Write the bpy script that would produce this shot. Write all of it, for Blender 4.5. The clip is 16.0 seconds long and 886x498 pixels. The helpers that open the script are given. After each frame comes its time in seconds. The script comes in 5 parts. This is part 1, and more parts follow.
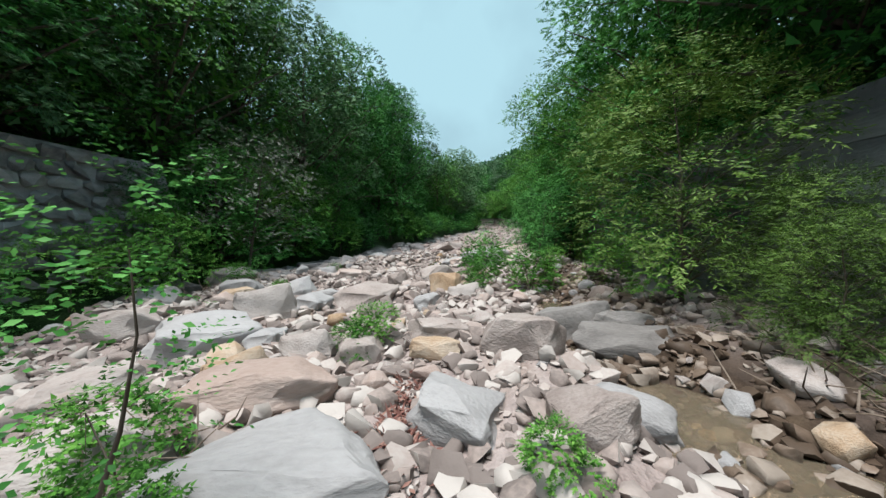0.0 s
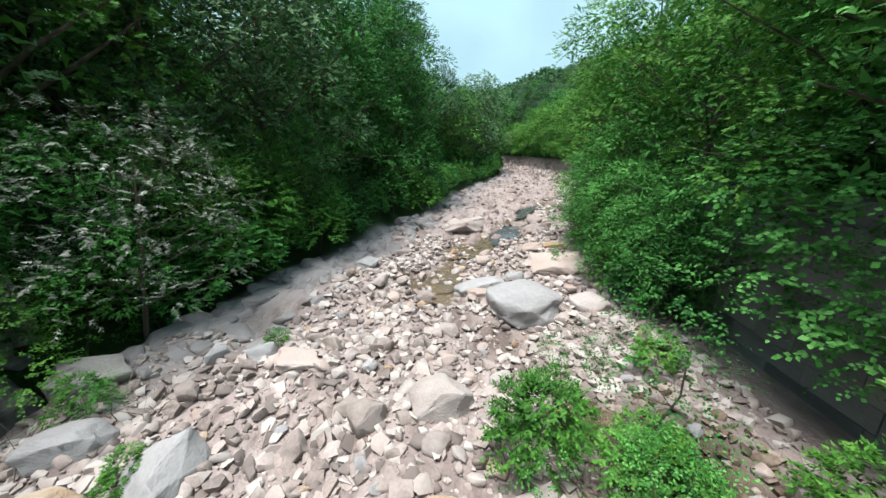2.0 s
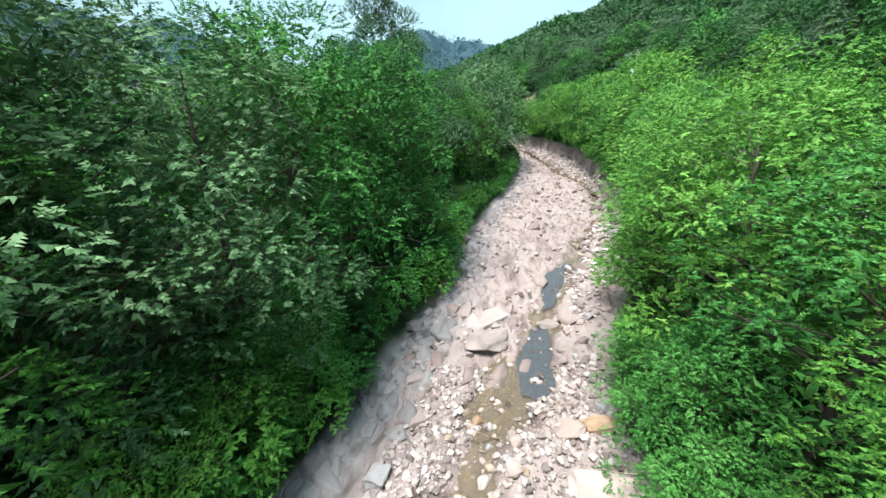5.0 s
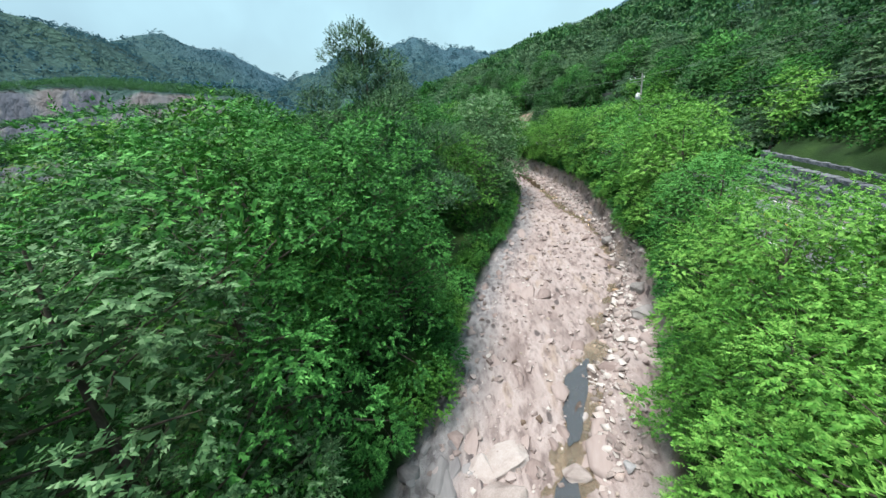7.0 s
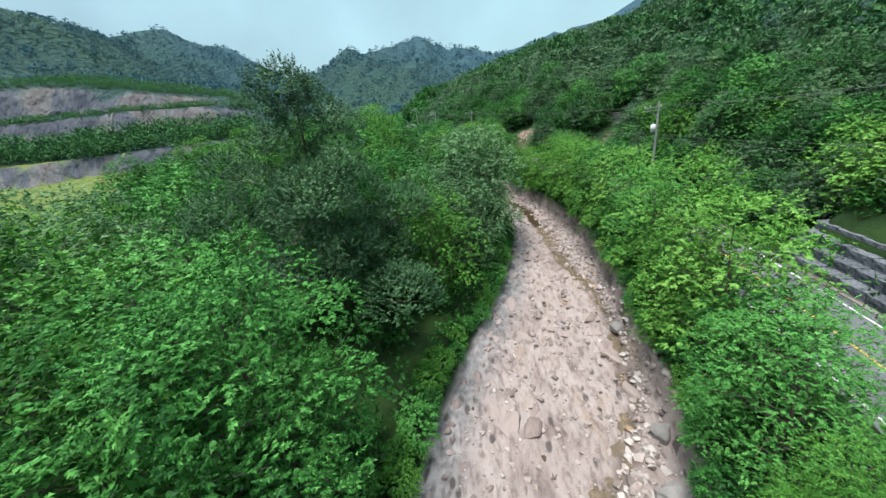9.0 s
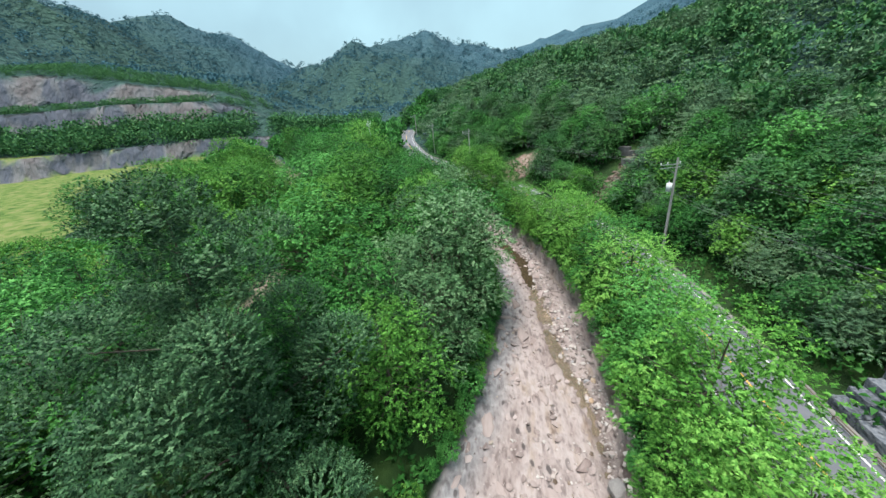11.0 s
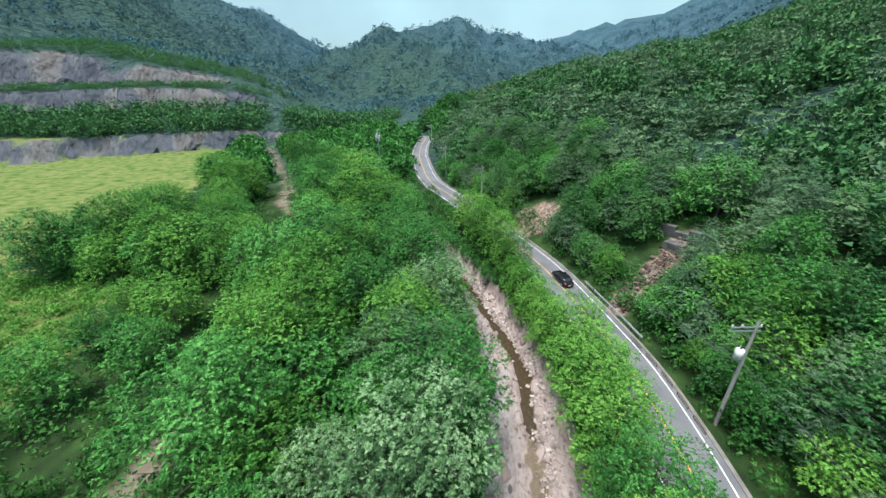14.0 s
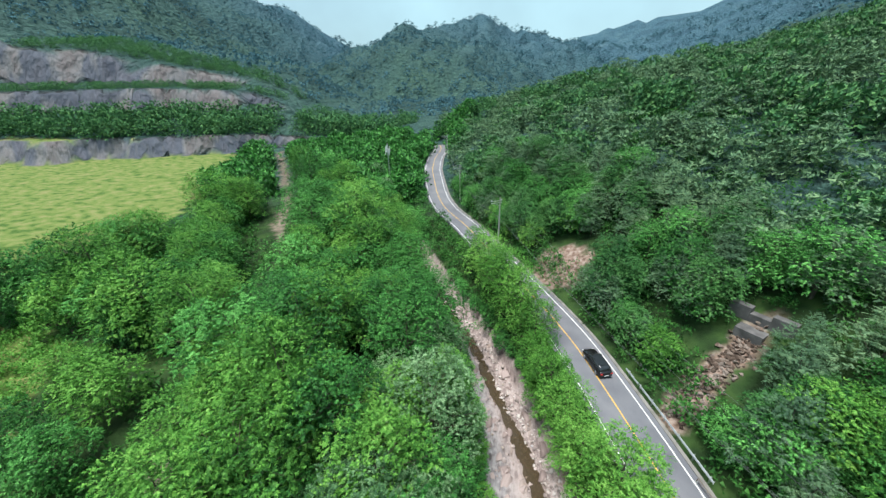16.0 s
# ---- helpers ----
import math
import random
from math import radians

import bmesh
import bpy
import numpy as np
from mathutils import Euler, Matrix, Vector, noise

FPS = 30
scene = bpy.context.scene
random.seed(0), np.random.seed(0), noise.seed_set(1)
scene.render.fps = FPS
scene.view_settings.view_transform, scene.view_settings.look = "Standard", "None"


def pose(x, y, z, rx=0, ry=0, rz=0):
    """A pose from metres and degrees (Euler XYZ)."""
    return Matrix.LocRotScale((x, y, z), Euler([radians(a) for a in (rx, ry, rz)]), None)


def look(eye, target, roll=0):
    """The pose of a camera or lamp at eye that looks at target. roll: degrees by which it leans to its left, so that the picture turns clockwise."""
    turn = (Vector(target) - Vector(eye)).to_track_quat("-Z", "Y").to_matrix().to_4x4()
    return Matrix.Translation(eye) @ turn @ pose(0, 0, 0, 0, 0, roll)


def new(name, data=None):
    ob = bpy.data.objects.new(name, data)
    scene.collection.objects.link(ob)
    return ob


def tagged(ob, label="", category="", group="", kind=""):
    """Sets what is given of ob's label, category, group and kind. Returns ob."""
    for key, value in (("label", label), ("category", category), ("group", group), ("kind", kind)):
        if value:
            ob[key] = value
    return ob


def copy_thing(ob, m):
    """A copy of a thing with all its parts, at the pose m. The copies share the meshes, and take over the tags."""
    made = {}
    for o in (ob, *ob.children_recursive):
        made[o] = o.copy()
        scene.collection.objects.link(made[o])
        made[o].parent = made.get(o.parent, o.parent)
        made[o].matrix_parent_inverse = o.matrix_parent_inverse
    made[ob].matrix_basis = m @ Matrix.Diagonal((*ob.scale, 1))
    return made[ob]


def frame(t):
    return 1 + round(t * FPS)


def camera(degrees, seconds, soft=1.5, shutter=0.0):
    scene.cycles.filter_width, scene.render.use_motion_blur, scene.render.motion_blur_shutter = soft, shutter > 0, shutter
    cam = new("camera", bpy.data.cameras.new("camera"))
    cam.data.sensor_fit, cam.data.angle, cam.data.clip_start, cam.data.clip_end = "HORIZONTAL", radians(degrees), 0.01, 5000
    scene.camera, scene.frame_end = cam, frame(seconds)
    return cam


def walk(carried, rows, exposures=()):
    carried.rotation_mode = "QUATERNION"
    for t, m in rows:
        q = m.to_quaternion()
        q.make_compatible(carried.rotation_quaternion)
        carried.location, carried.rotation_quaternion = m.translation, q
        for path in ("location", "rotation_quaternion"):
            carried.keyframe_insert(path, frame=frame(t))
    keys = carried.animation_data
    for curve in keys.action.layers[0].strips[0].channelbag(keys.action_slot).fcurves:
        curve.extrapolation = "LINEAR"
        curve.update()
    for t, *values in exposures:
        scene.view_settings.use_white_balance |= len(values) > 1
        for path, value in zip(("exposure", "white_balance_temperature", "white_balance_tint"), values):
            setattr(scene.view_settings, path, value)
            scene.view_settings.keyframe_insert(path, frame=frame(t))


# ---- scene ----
cam = camera(105.2, 16.0, soft=1.5)
METRES, EYE, TILT, LEAN, TURN = 84.0, 2.2, -3.5, 2.5, 0.0
ROWS = [
    (0.0, 0.0, 0.0, 0.0, -0.0, 0.0, 0.0),
    (0.5, 0.0015, 0.023, 0.0097, 0.5, -1.3, -0.66),
    (1.0, 0.0018, 0.043, 0.0203, 0.99, -3.69, -1.43),
    (1.5, 0.0016, 0.0607, 0.0299, 1.97, -7.44, -1.04),
    (2.0, 0.0008, 0.0788, 0.04, 2.89, -12.06, -0.44),
    (2.5, 0.0, 0.0958, 0.0518, 3.6, -15.81, 0.26),
    (3.0, 0.0003, 0.1095, 0.0645, 4.29, -17.98, 1.19),
    (3.5, 0.0001, 0.1198, 0.0792, 4.89, -19.19, 2.27),
    (4.0, 0.001, 0.128, 0.0994, 4.96, -19.65, 3.1),
    (4.5, 0.0014, 0.1358, 0.1204, 4.86, -19.5, 3.78),
    (7.0, -0.0003, 0.2174, 0.1901, 3.66, -18.61, 5.29),
    (7.5, 0.0057, 0.247, 0.202, 3.78, -18.64, 5.36),
    (8.0, 0.0136, 0.2777, 0.2135, 3.99, -18.62, 5.3),
    (8.5, 0.0233, 0.3087, 0.2278, 4.17, -18.73, 4.99),
    (9.0, 0.0332, 0.3377, 0.2455, 4.3, -18.77, 4.47),
    (9.5, 0.0428, 0.3659, 0.264, 4.48, -18.82, 4.05),
    (12.0, 0.0779, 0.521, 0.3674, 6.12, -20.42, 1.72),
    (12.5, 0.0828, 0.5542, 0.389, 6.77, -20.78, 1.41),
    (13.0, 0.0865, 0.5879, 0.4105, 7.56, -21.12, 1.01),
    (13.5, 0.0889, 0.6218, 0.4317, 8.45, -21.4, 0.24),
    (14.0, 0.0917, 0.6563, 0.4523, 9.5, -21.63, -0.89),
    (14.5, 0.0921, 0.6939, 0.4727, 10.61, -21.81, -1.85),
    (15.0, 0.0901, 0.7338, 0.4928, 11.66, -21.94, -2.45),
    (15.5, 0.0854, 0.7759, 0.5075, 12.4, -22.04, -2.34),
    (16.0, 0.0795, 0.8215, 0.5099, 12.81, -22.1, -1.73),
]
walk(cam, [(t, pose(0, 0, EYE, TILT, LEAN, TURN) @ pose(METRES * x, METRES * y, METRES * z, 90 + pitch, roll, yaw)) for t, x, y, z, yaw, pitch, roll in ROWS],
     exposures=[(0.0, 0.2), (1.0, 0.42), (2.0, 0.56), (3.5, 0.8), (5.0, 0.82), (7.0, 0.56), (9.5, 0.44), (12.0, 0.54), (16.0, 0.54)])

# ---- world and sun: a bright hazy sky, the sun behind thin cloud ----
SUN_UP, SUN_TURN = radians(78), radians(215)
world = bpy.data.worlds.new("sky")
scene.world = world
world.use_nodes = True
wn, wl = world.node_tree.nodes, world.node_tree.links
wn.clear()
sky = wn.new("ShaderNodeTexSky")
sky.sky_type, sky.sun_disc = "NISHITA", False
sky.sun_elevation, sky.sun_rotation = SUN_UP, SUN_TURN
sky.air_density, sky.dust_density, sky.ozone_density = 1.2, 3.0, 1.5
coords = wn.new("ShaderNodeTexCoord")
cloud = wn.new("ShaderNodeTexNoise")
cloud.inputs["Scale"].default_value, cloud.inputs["Detail"].default_value = 1.6, 5.0
cloud_ramp = wn.new("ShaderNodeValToRGB")
cloud_ramp.color_ramp.elements[0].position, cloud_ramp.color_ramp.elements[1].position = 0.38, 0.66
veil = wn.new("ShaderNodeMix")
veil.data_type = "RGBA"
veil.inputs[7].default_value = (7.2, 11.4, 12.9, 1)
scaled = wn.new("ShaderNodeMath")
scaled.operation, scaled.inputs[1].default_value, scaled.inputs[2].default_value = "MULTIPLY_ADD", 0.45, 0.42
back = wn.new("ShaderNodeBackground")
back.inputs["Strength"].default_value = 0.065
world_out = wn.new("ShaderNodeOutputWorld")
wl.new(coords.outputs["Generated"], cloud.inputs["Vector"])
wl.new(cloud.outputs["Fac"], cloud_ramp.inputs["Fac"])
wl.new(cloud_ramp.outputs["Color"], scaled.inputs[0])
wl.new(scaled.outputs[0], veil.inputs[0])
wl.new(sky.outputs["Color"], veil.inputs[6])
wl.new(veil.outputs[2], back.inputs["Color"])
wl.new(back.outputs[0], world_out.inputs["Surface"])
sun = new("sun", bpy.data.lights.new("sun", "SUN"))
sun.data.energy, sun.data.angle, sun.data.color = 4.7, radians(26), (1.0, 0.975, 0.95)
sun.matrix_world = look((100 * math.sin(SUN_TURN) * math.cos(SUN_UP), 100 * math.cos(SUN_TURN) * math.cos(SUN_UP), 100 * math.sin(SUN_UP)), (0, 0, 0))


# ---- materials ----
def material(name, stops, scale=4.0, rough=0.8, bump=0.4, fine=40.0, spec=0.3, metal=0.0, by_object=0.0, by_island=0.0, stretch=(1, 1, 1)):
    """Noise at two scales through a ramp of colours, with a fine relief."""
    m = bpy.data.materials.new(name)
    m.use_nodes = True
    n, l = m.node_tree.nodes, m.node_tree.links
    shader = n["Principled BSDF"]
    shader.inputs["Roughness"].default_value = rough
    shader.inputs["Specular IOR Level"].default_value = spec
    shader.inputs["Metallic"].default_value = metal
    where = n.new("ShaderNodeTexCoord")
    if stretch != (1, 1, 1):
        mapped = n.new("ShaderNodeMapping")
        mapped.inputs["Scale"].default_value = stretch
        l.new(where.outputs["Object"], mapped.inputs["Vector"])
        place = mapped.outputs[0]
    else:
        place = where.outputs["Object"]
    big, small = n.new("ShaderNodeTexNoise"), n.new("ShaderNodeTexNoise")
    big.inputs["Scale"].default_value, big.inputs["Detail"].default_value = scale, 6
    small.inputs["Scale"].default_value, small.inputs["Detail"].default_value = fine, 4
    l.new(place, big.inputs["Vector"])
    l.new(place, small.inputs["Vector"])
    both = n.new("ShaderNodeMath")
    both.operation, both.inputs[1].default_value = "MULTIPLY_ADD", 0.35
    l.new(small.outputs["Fac"], both.inputs[0])
    l.new(big.outputs["Fac"], both.inputs[2])
    value = both.outputs[0]
    info = n.new("ShaderNodeObjectInfo")
    geo = n.new("ShaderNodeNewGeometry")
    for source, amount in ((info.outputs["Random"], by_object), (geo.outputs["Random Per Island"], by_island)):
        if amount:
            shift = n.new("ShaderNodeMath")
            shift.operation, shift.inputs[1].default_value = "MULTIPLY_ADD", amount
            l.new(source, shift.inputs[0])
            less = n.new("ShaderNodeMath")
            less.operation, less.inputs[1].default_value = "SUBTRACT", amount / 2
            l.new(value, less.inputs[0])
            l.new(less.outputs[0], shift.inputs[2])
            value = shift.outputs[0]
    ramp = n.new("ShaderNodeValToRGB")
    while len(ramp.color_ramp.elements) < len(stops):
        ramp.color_ramp.elements.new(0.5)
    for i, c in enumerate(stops):
        e = ramp.color_ramp.elements[i]
        e.position, e.color = 0.42 + 0.5 * i / max(1, len(stops) - 1), (*c, 1)
    l.new(value, ramp.inputs["Fac"])
    l.new(ramp.outputs["Color"], shader.inputs["Base Color"])
    if bump:
        b = n.new("ShaderNodeBump")
        b.inputs["Strength"].default_value, b.inputs["Distance"].default_value = bump, 0.05
        l.new(both.outputs[0], b.inputs["Height"])
        l.new(b.outputs[0], shader.inputs["Normal"])
    return m


def leaf_material(name, dark, mid, light, spread=0.6, sheen=0.5):
    """Leaves: colour varies from leaf to leaf and tree to tree; some light passes through."""
    m = bpy.data.materials.new(name)
    m.use_nodes = True
    n, l = m.node_tree.nodes, m.node_tree.links
    shader = n["Principled BSDF"]
    shader.inputs["Roughness"].default_value = 0.55
    shader.inputs["Specular IOR Level"].default_value = 0.45 * sheen
    info, geo = n.new("ShaderNodeObjectInfo"), n.new("ShaderNodeNewGeometry")
    where, patch = n.new("ShaderNodeTexCoord"), n.new("ShaderNodeTexNoise")
    patch.inputs["Scale"].default_value = 0.5
    l.new(where.outputs["Object"], patch.inputs["Vector"])
    a = n.new("ShaderNodeMath")
    a.operation, a.inputs[1].default_value = "MULTIPLY_ADD", spread
    l.new(geo.outputs["Random Per Island"], a.inputs[0])
    b = n.new("ShaderNodeMath")
    b.operation, b.inputs[1].default_value = "MULTIPLY_ADD", 0.5
    l.new(info.outputs["Random"], b.inputs[0])
    c = n.new("ShaderNodeMath")
    c.operation, c.inputs[1].default_value, c.inputs[2].default_value = "MULTIPLY_ADD", 1.3, -0.75
    l.new(patch.outputs["Fac"], c.inputs[0])
    l.new(c.outputs[0], b.inputs[2])
    l.new(b.outputs[0], a.inputs[2])
    ramp = n.new("ShaderNodeValToRGB")
    ramp.color_ramp.elements.new(0.5)
    for e, p, col in zip(ramp.color_ramp.elements, (0.1, 0.5, 0.95), (dark, mid, light)):
        e.position, e.color = p, (*col, 1)
    l.new(a.outputs[0], ramp.inputs["Fac"])
    l.new(ramp.outputs["Color"], shader.inputs["Base Color"])
    through_leaf = n.new("ShaderNodeBsdfTranslucent")
    l.new(ramp.outputs["Color"], through_leaf.inputs["Color"])
    mix = n.new("ShaderNodeMixShader")
    mix.inputs["Fac"].default_value = 0.12
    l.new(shader.outputs[0], mix.inputs[1])
    l.new(through_leaf.outputs[0], mix.inputs[2])
    l.new(mix.outputs[0], n["Material Output"].inputs["Surface"])
    return m


ROCK = material("granite", [(0.23, 0.19, 0.175), (0.36, 0.315, 0.295), (0.45, 0.415, 0.40)], 1.3, 0.85, 0.85, 26, by_object=0.35)
ROCK_TAN = material("tan_stone", [(0.265, 0.172, 0.101), (0.406, 0.296, 0.203), (0.484, 0.406, 0.328)], 1.6, 0.85, 0.85, 26, by_object=0.3)
PEBBLE = material("pebbles", [(0.19, 0.16, 0.148), (0.33, 0.275, 0.252), (0.40, 0.345, 0.322), (0.46, 0.425, 0.40)], 0.8, 0.85, 0.4, 18, by_island=0.75)
BARK = material("bark", [(0.039, 0.0312, 0.025), (0.0936, 0.078, 0.0624), (0.156, 0.133, 0.109)], 5, 0.9, 0.8, 30, stretch=(1, 1, 0.25))
CONCRETE = material("concrete", [(0.12, 0.124, 0.135), (0.2, 0.205, 0.218), (0.28, 0.283, 0.295)], 0.7, 0.85, 0.5, 14, by_object=0.35)
ASPHALT = material("asphalt", [(0.09, 0.094, 0.108), (0.128, 0.132, 0.147), (0.165, 0.168, 0.18)], 0.25, 0.85, 0.2, 30)
WHITE_PAINT = material("white_paint", [(0.5, 0.5, 0.5), (0.75, 0.75, 0.74)], 2, 0.7, 0.1, 30)
YELLOW_PAINT = material("yellow_paint", [(0.5, 0.3, 0.06), (0.68, 0.42, 0.08)], 2, 0.7, 0.1, 30)
STEEL = material("galvanised_steel", [(0.4, 0.41, 0.42), (0.6, 0.61, 0.62)], 3, 0.4, 0.05, 30, 0.5, 0.8)
POLE_CONCRETE = material("pole_concrete", [(0.25, 0.242, 0.234), (0.39, 0.382, 0.367)], 1.5, 0.8, 0.1, 20)
CAR_PAINT = material("black_paint", [(0.006, 0.006, 0.007), (0.012, 0.012, 0.013)], 2, 0.18, 0.0, 20, 0.6)
RUBBER = material("rubber", [(0.015, 0.015, 0.015), (0.03, 0.03, 0.03)], 5, 0.8, 0.1, 30)
DARK_GLASS = material("dark_glass", [(0.01, 0.012, 0.014), (0.02, 0.022, 0.025)], 2, 0.05, 0.0, 20, 0.8)
LEAF_GREEN = leaf_material("leaf_green", (0.015, 0.0688, 0.0163), (0.0525, 0.21, 0.04), (0.15, 0.413, 0.1), 0.6, 0.3)
LEAF_BRIGHT = leaf_material("leaf_bright", (0.0301, 0.106, 0.0166), (0.0879, 0.261, 0.0385), (0.201, 0.415, 0.0834), 0.6, 0.3)
LEAF_GREY = leaf_material("leaf_grey_green", (0.0312, 0.084, 0.0336), (0.0816, 0.186, 0.0696), (0.228, 0.372, 0.186), 0.6, 0.35)
LEAF_DARK = leaf_material("leaf_dark", (0.016, 0.072, 0.02), (0.05, 0.165, 0.042), (0.12, 0.29, 0.085), 0.6, 0.35)
# undergrowth is kept darker: the shade of the gaps is in its colour
LEAF_UNDER_SHADED = leaf_material("shaded_undergrowth_leaves", (0.012, 0.055, 0.012), (0.03, 0.12, 0.024), (0.075, 0.21, 0.045), 0.6, 0.2)
LEAF_PINE = leaf_material("needles", (0.045, 0.095, 0.055), (0.1, 0.195, 0.1), (0.185, 0.295, 0.145), 0.6, 0.15)
LEAF_WILLOW = leaf_material("willow_leaves", (0.042, 0.09, 0.016), (0.108, 0.205, 0.036), (0.22, 0.335, 0.085))
LEAF_PALE = leaf_material("pale_leaves", (0.0624, 0.0858, 0.0546), (0.187, 0.211, 0.172), (0.515, 0.515, 0.491))
LEAF_HILL = leaf_material("hill_leaves", (0.028, 0.088, 0.038), (0.062, 0.172, 0.066), (0.125, 0.265, 0.09), 0.9, 0.08)
# leaves of the far woods, with the blue of distance haze in their colour
LEAF_FAR_HAZED = leaf_material("hazed_far_leaves", (0.045, 0.105, 0.135), (0.065, 0.15, 0.18), (0.095, 0.2, 0.215), 0.6, 0.03)
PINK_STONES = material("pink_stones", [(0.195, 0.156, 0.144), (0.312, 0.254, 0.238), (0.367, 0.312, 0.296)], 0.8, 0.85, 0.4, 18, by_island=0.6)
GABION = material("gabion_stone", [(0.0468, 0.053, 0.0624), (0.117, 0.129, 0.148), (0.195, 0.207, 0.226)], 6, 0.85, 0.9, 14, by_object=0.2)
DARK_STONE = material("wall_stone", [(0.11, 0.112, 0.12), (0.22, 0.215, 0.22), (0.32, 0.315, 0.32)], 2, 0.85, 0.5, 25, by_object=0.35)
SLAB = material("white_granite", [(0.244, 0.239, 0.241), (0.34, 0.336, 0.34), (0.405, 0.403, 0.409)], 1.2, 0.8, 0.85, 22, by_object=0.15)
GREY_ROCK = material("grey_boulder", [(0.125, 0.117, 0.113), (0.218, 0.207, 0.199), (0.312, 0.296, 0.289)], 1.2, 0.85, 0.85, 24, by_object=0.2)
PINK_ROCK = material("pink_granite", [(0.302, 0.229, 0.197), (0.407, 0.328, 0.295), (0.459, 0.4, 0.374)], 0.9, 0.85, 0.85, 22, by_object=0.25)
TWIG = material("dry_twigs", [(0.078, 0.0546, 0.039), (0.172, 0.133, 0.101), (0.265, 0.218, 0.179)], 5, 0.9, 0.2, 30, by_island=0.6)
LITTER = material("red_leaf_litter", [(0.0936, 0.039, 0.0312), (0.203, 0.0936, 0.078), (0.281, 0.172, 0.14)], 3, 0.9, 0.2, 30, by_island=0.7)
CERAMIC = material("white_enamel", [(0.6, 0.62, 0.62), (0.78, 0.79, 0.79)], 2, 0.35, 0.0, 20)
CABLE = material("cable", [(0.09, 0.095, 0.1), (0.16, 0.165, 0.17)], 2, 0.5, 0.0, 20)
RED_GLASS = material("red_lamp_glass", [(0.3, 0.01, 0.01), (0.45, 0.02, 0.02)], 2, 0.15, 0.0, 20, 0.6)
RAIL_PAINT = material("rail_paint", [(0.11, 0.085, 0.065), (0.2, 0.165, 0.13)], 4, 0.5, 0.1, 30)
NET = material("green_netting", [(0.125, 0.218, 0.195), (0.218, 0.328, 0.296)], 3, 0.7, 0.1, 20)


def water_material(name, tint, through_it):
    m = bpy.data.materials.new(name)
    m.use_nodes = True
    n, l = m.node_tree.nodes, m.node_tree.links
    shader = n["Principled BSDF"]
    shader.inputs["Base Color"].default_value = (*tint, 1)
    shader.inputs["Roughness"].default_value, shader.inputs["IOR"].default_value = 0.03, 1.33
    shader.inputs["Transmission Weight"].default_value = through_it
    where, t, b = n.new("ShaderNodeTexCoord"), n.new("ShaderNodeTexNoise"), n.new("ShaderNodeBump")
    t.inputs["Scale"].default_value, t.inputs["Detail"].default_value = 3.5, 3
    b.inputs["Strength"].default_value, b.inputs["Distance"].default_value = 0.07, 0.03
    l.new(where.outputs["Object"], t.inputs["Vector"])
    l.new(t.outputs["Fac"], b.inputs["Height"])
    l.new(b.outputs[0], shader.inputs["Normal"])
    return m


WATER = water_material("stream_water", (0.66, 0.55, 0.40), 0.85)
# the bluish base puts some of the sky's reflection into the colour
POOL_WATER = water_material("sky_tinted_water", (0.16, 0.18, 0.20), 0.6)
DEEP_WATER = water_material("deep_stream_water", (0.10, 0.075, 0.045), 0.5)
LEAF_POPLAR = leaf_material("poplar_leaves", (0.022, 0.062, 0.028), (0.06, 0.145, 0.06), (0.16, 0.28, 0.135), 0.7, 0.35)
GREY_BEDROCK = material("grey_bedrock", [(0.125, 0.117, 0.121), (0.226, 0.215, 0.218), (0.296, 0.285, 0.285)], 0.6, 0.88, 0.6, 7, by_island=0.4, stretch=(1.5, 0.5, 1))
KERB_CONCRETE = material("kerb_concrete", [(0.101, 0.0975, 0.0897), (0.172, 0.164, 0.152), (0.234, 0.226, 0.211)], 0.9, 0.9, 0.25, 16)
DARK_CONCRETE = material("weathered_concrete", [(0.0546, 0.0546, 0.0546), (0.101, 0.101, 0.101), (0.156, 0.152, 0.148)], 0.9, 0.9, 0.3, 16)
BROWN_RUBBLE = material("brown_rubble", [(0.0507, 0.0351, 0.0265), (0.113, 0.0819, 0.064), (0.203, 0.168, 0.144)], 0.8, 0.9, 0.4, 16, by_island=0.7)
WET_PEBBLE = material("wet_pebbles", [(0.078, 0.0546, 0.039), (0.172, 0.125, 0.0936), (0.312, 0.265, 0.226)], 0.8, 0.6, 0.4, 18, by_island=0.75)
BEDROCK = material("bedrock", [(0.179, 0.136, 0.125), (0.289, 0.234, 0.218), (0.343, 0.289, 0.273)], 0.5, 0.88, 0.6, 7, by_island=0.35, stretch=(1.5, 0.5, 1))


# ---- the lie of the land ----
def along(y, ys, xs):
    """A smooth line through the stations, as a function of y."""
    y = np.asarray(y, float)
    return sum(np.interp(y + d, ys, xs) * w for d, w in ((-3, 0.2), (-1.2, 0.2), (0, 0.2), (1.2, 0.2), (3, 0.2)))


BED_Y = (-60, 0, 15, 20, 26, 30, 35, 42, 48, 54, 62, 78, 84, 91, 97, 103, 110, 117, 127, 136, 146, 170, 200, 400)
BED_L = (-12, -9.3, -8.9, -8, -6.1, -4.5, -2.6, -1.3, -0.3, 1.7, 4.9, 8.6, 8.6, 8, 6.3, 4.5, 2, -1.5, -7.5, -13, -19, -33, -50, -60)
BED_R = (2, 4.6, 4.9, 5.1, 5.5, 7, 10, 13, 14.2, 14.5, 16.5, 18, 17, 15.8, 14.5, 11.8, 8, 4, -3, -9, -15.5, -30, -47, -57)
ROAD_Y = (-60, 0, 20, 37, 50, 65, 77, 84, 91, 100, 106, 113, 120, 126, 138, 151, 161, 170, 179, 196, 215, 235, 245, 255, 300)
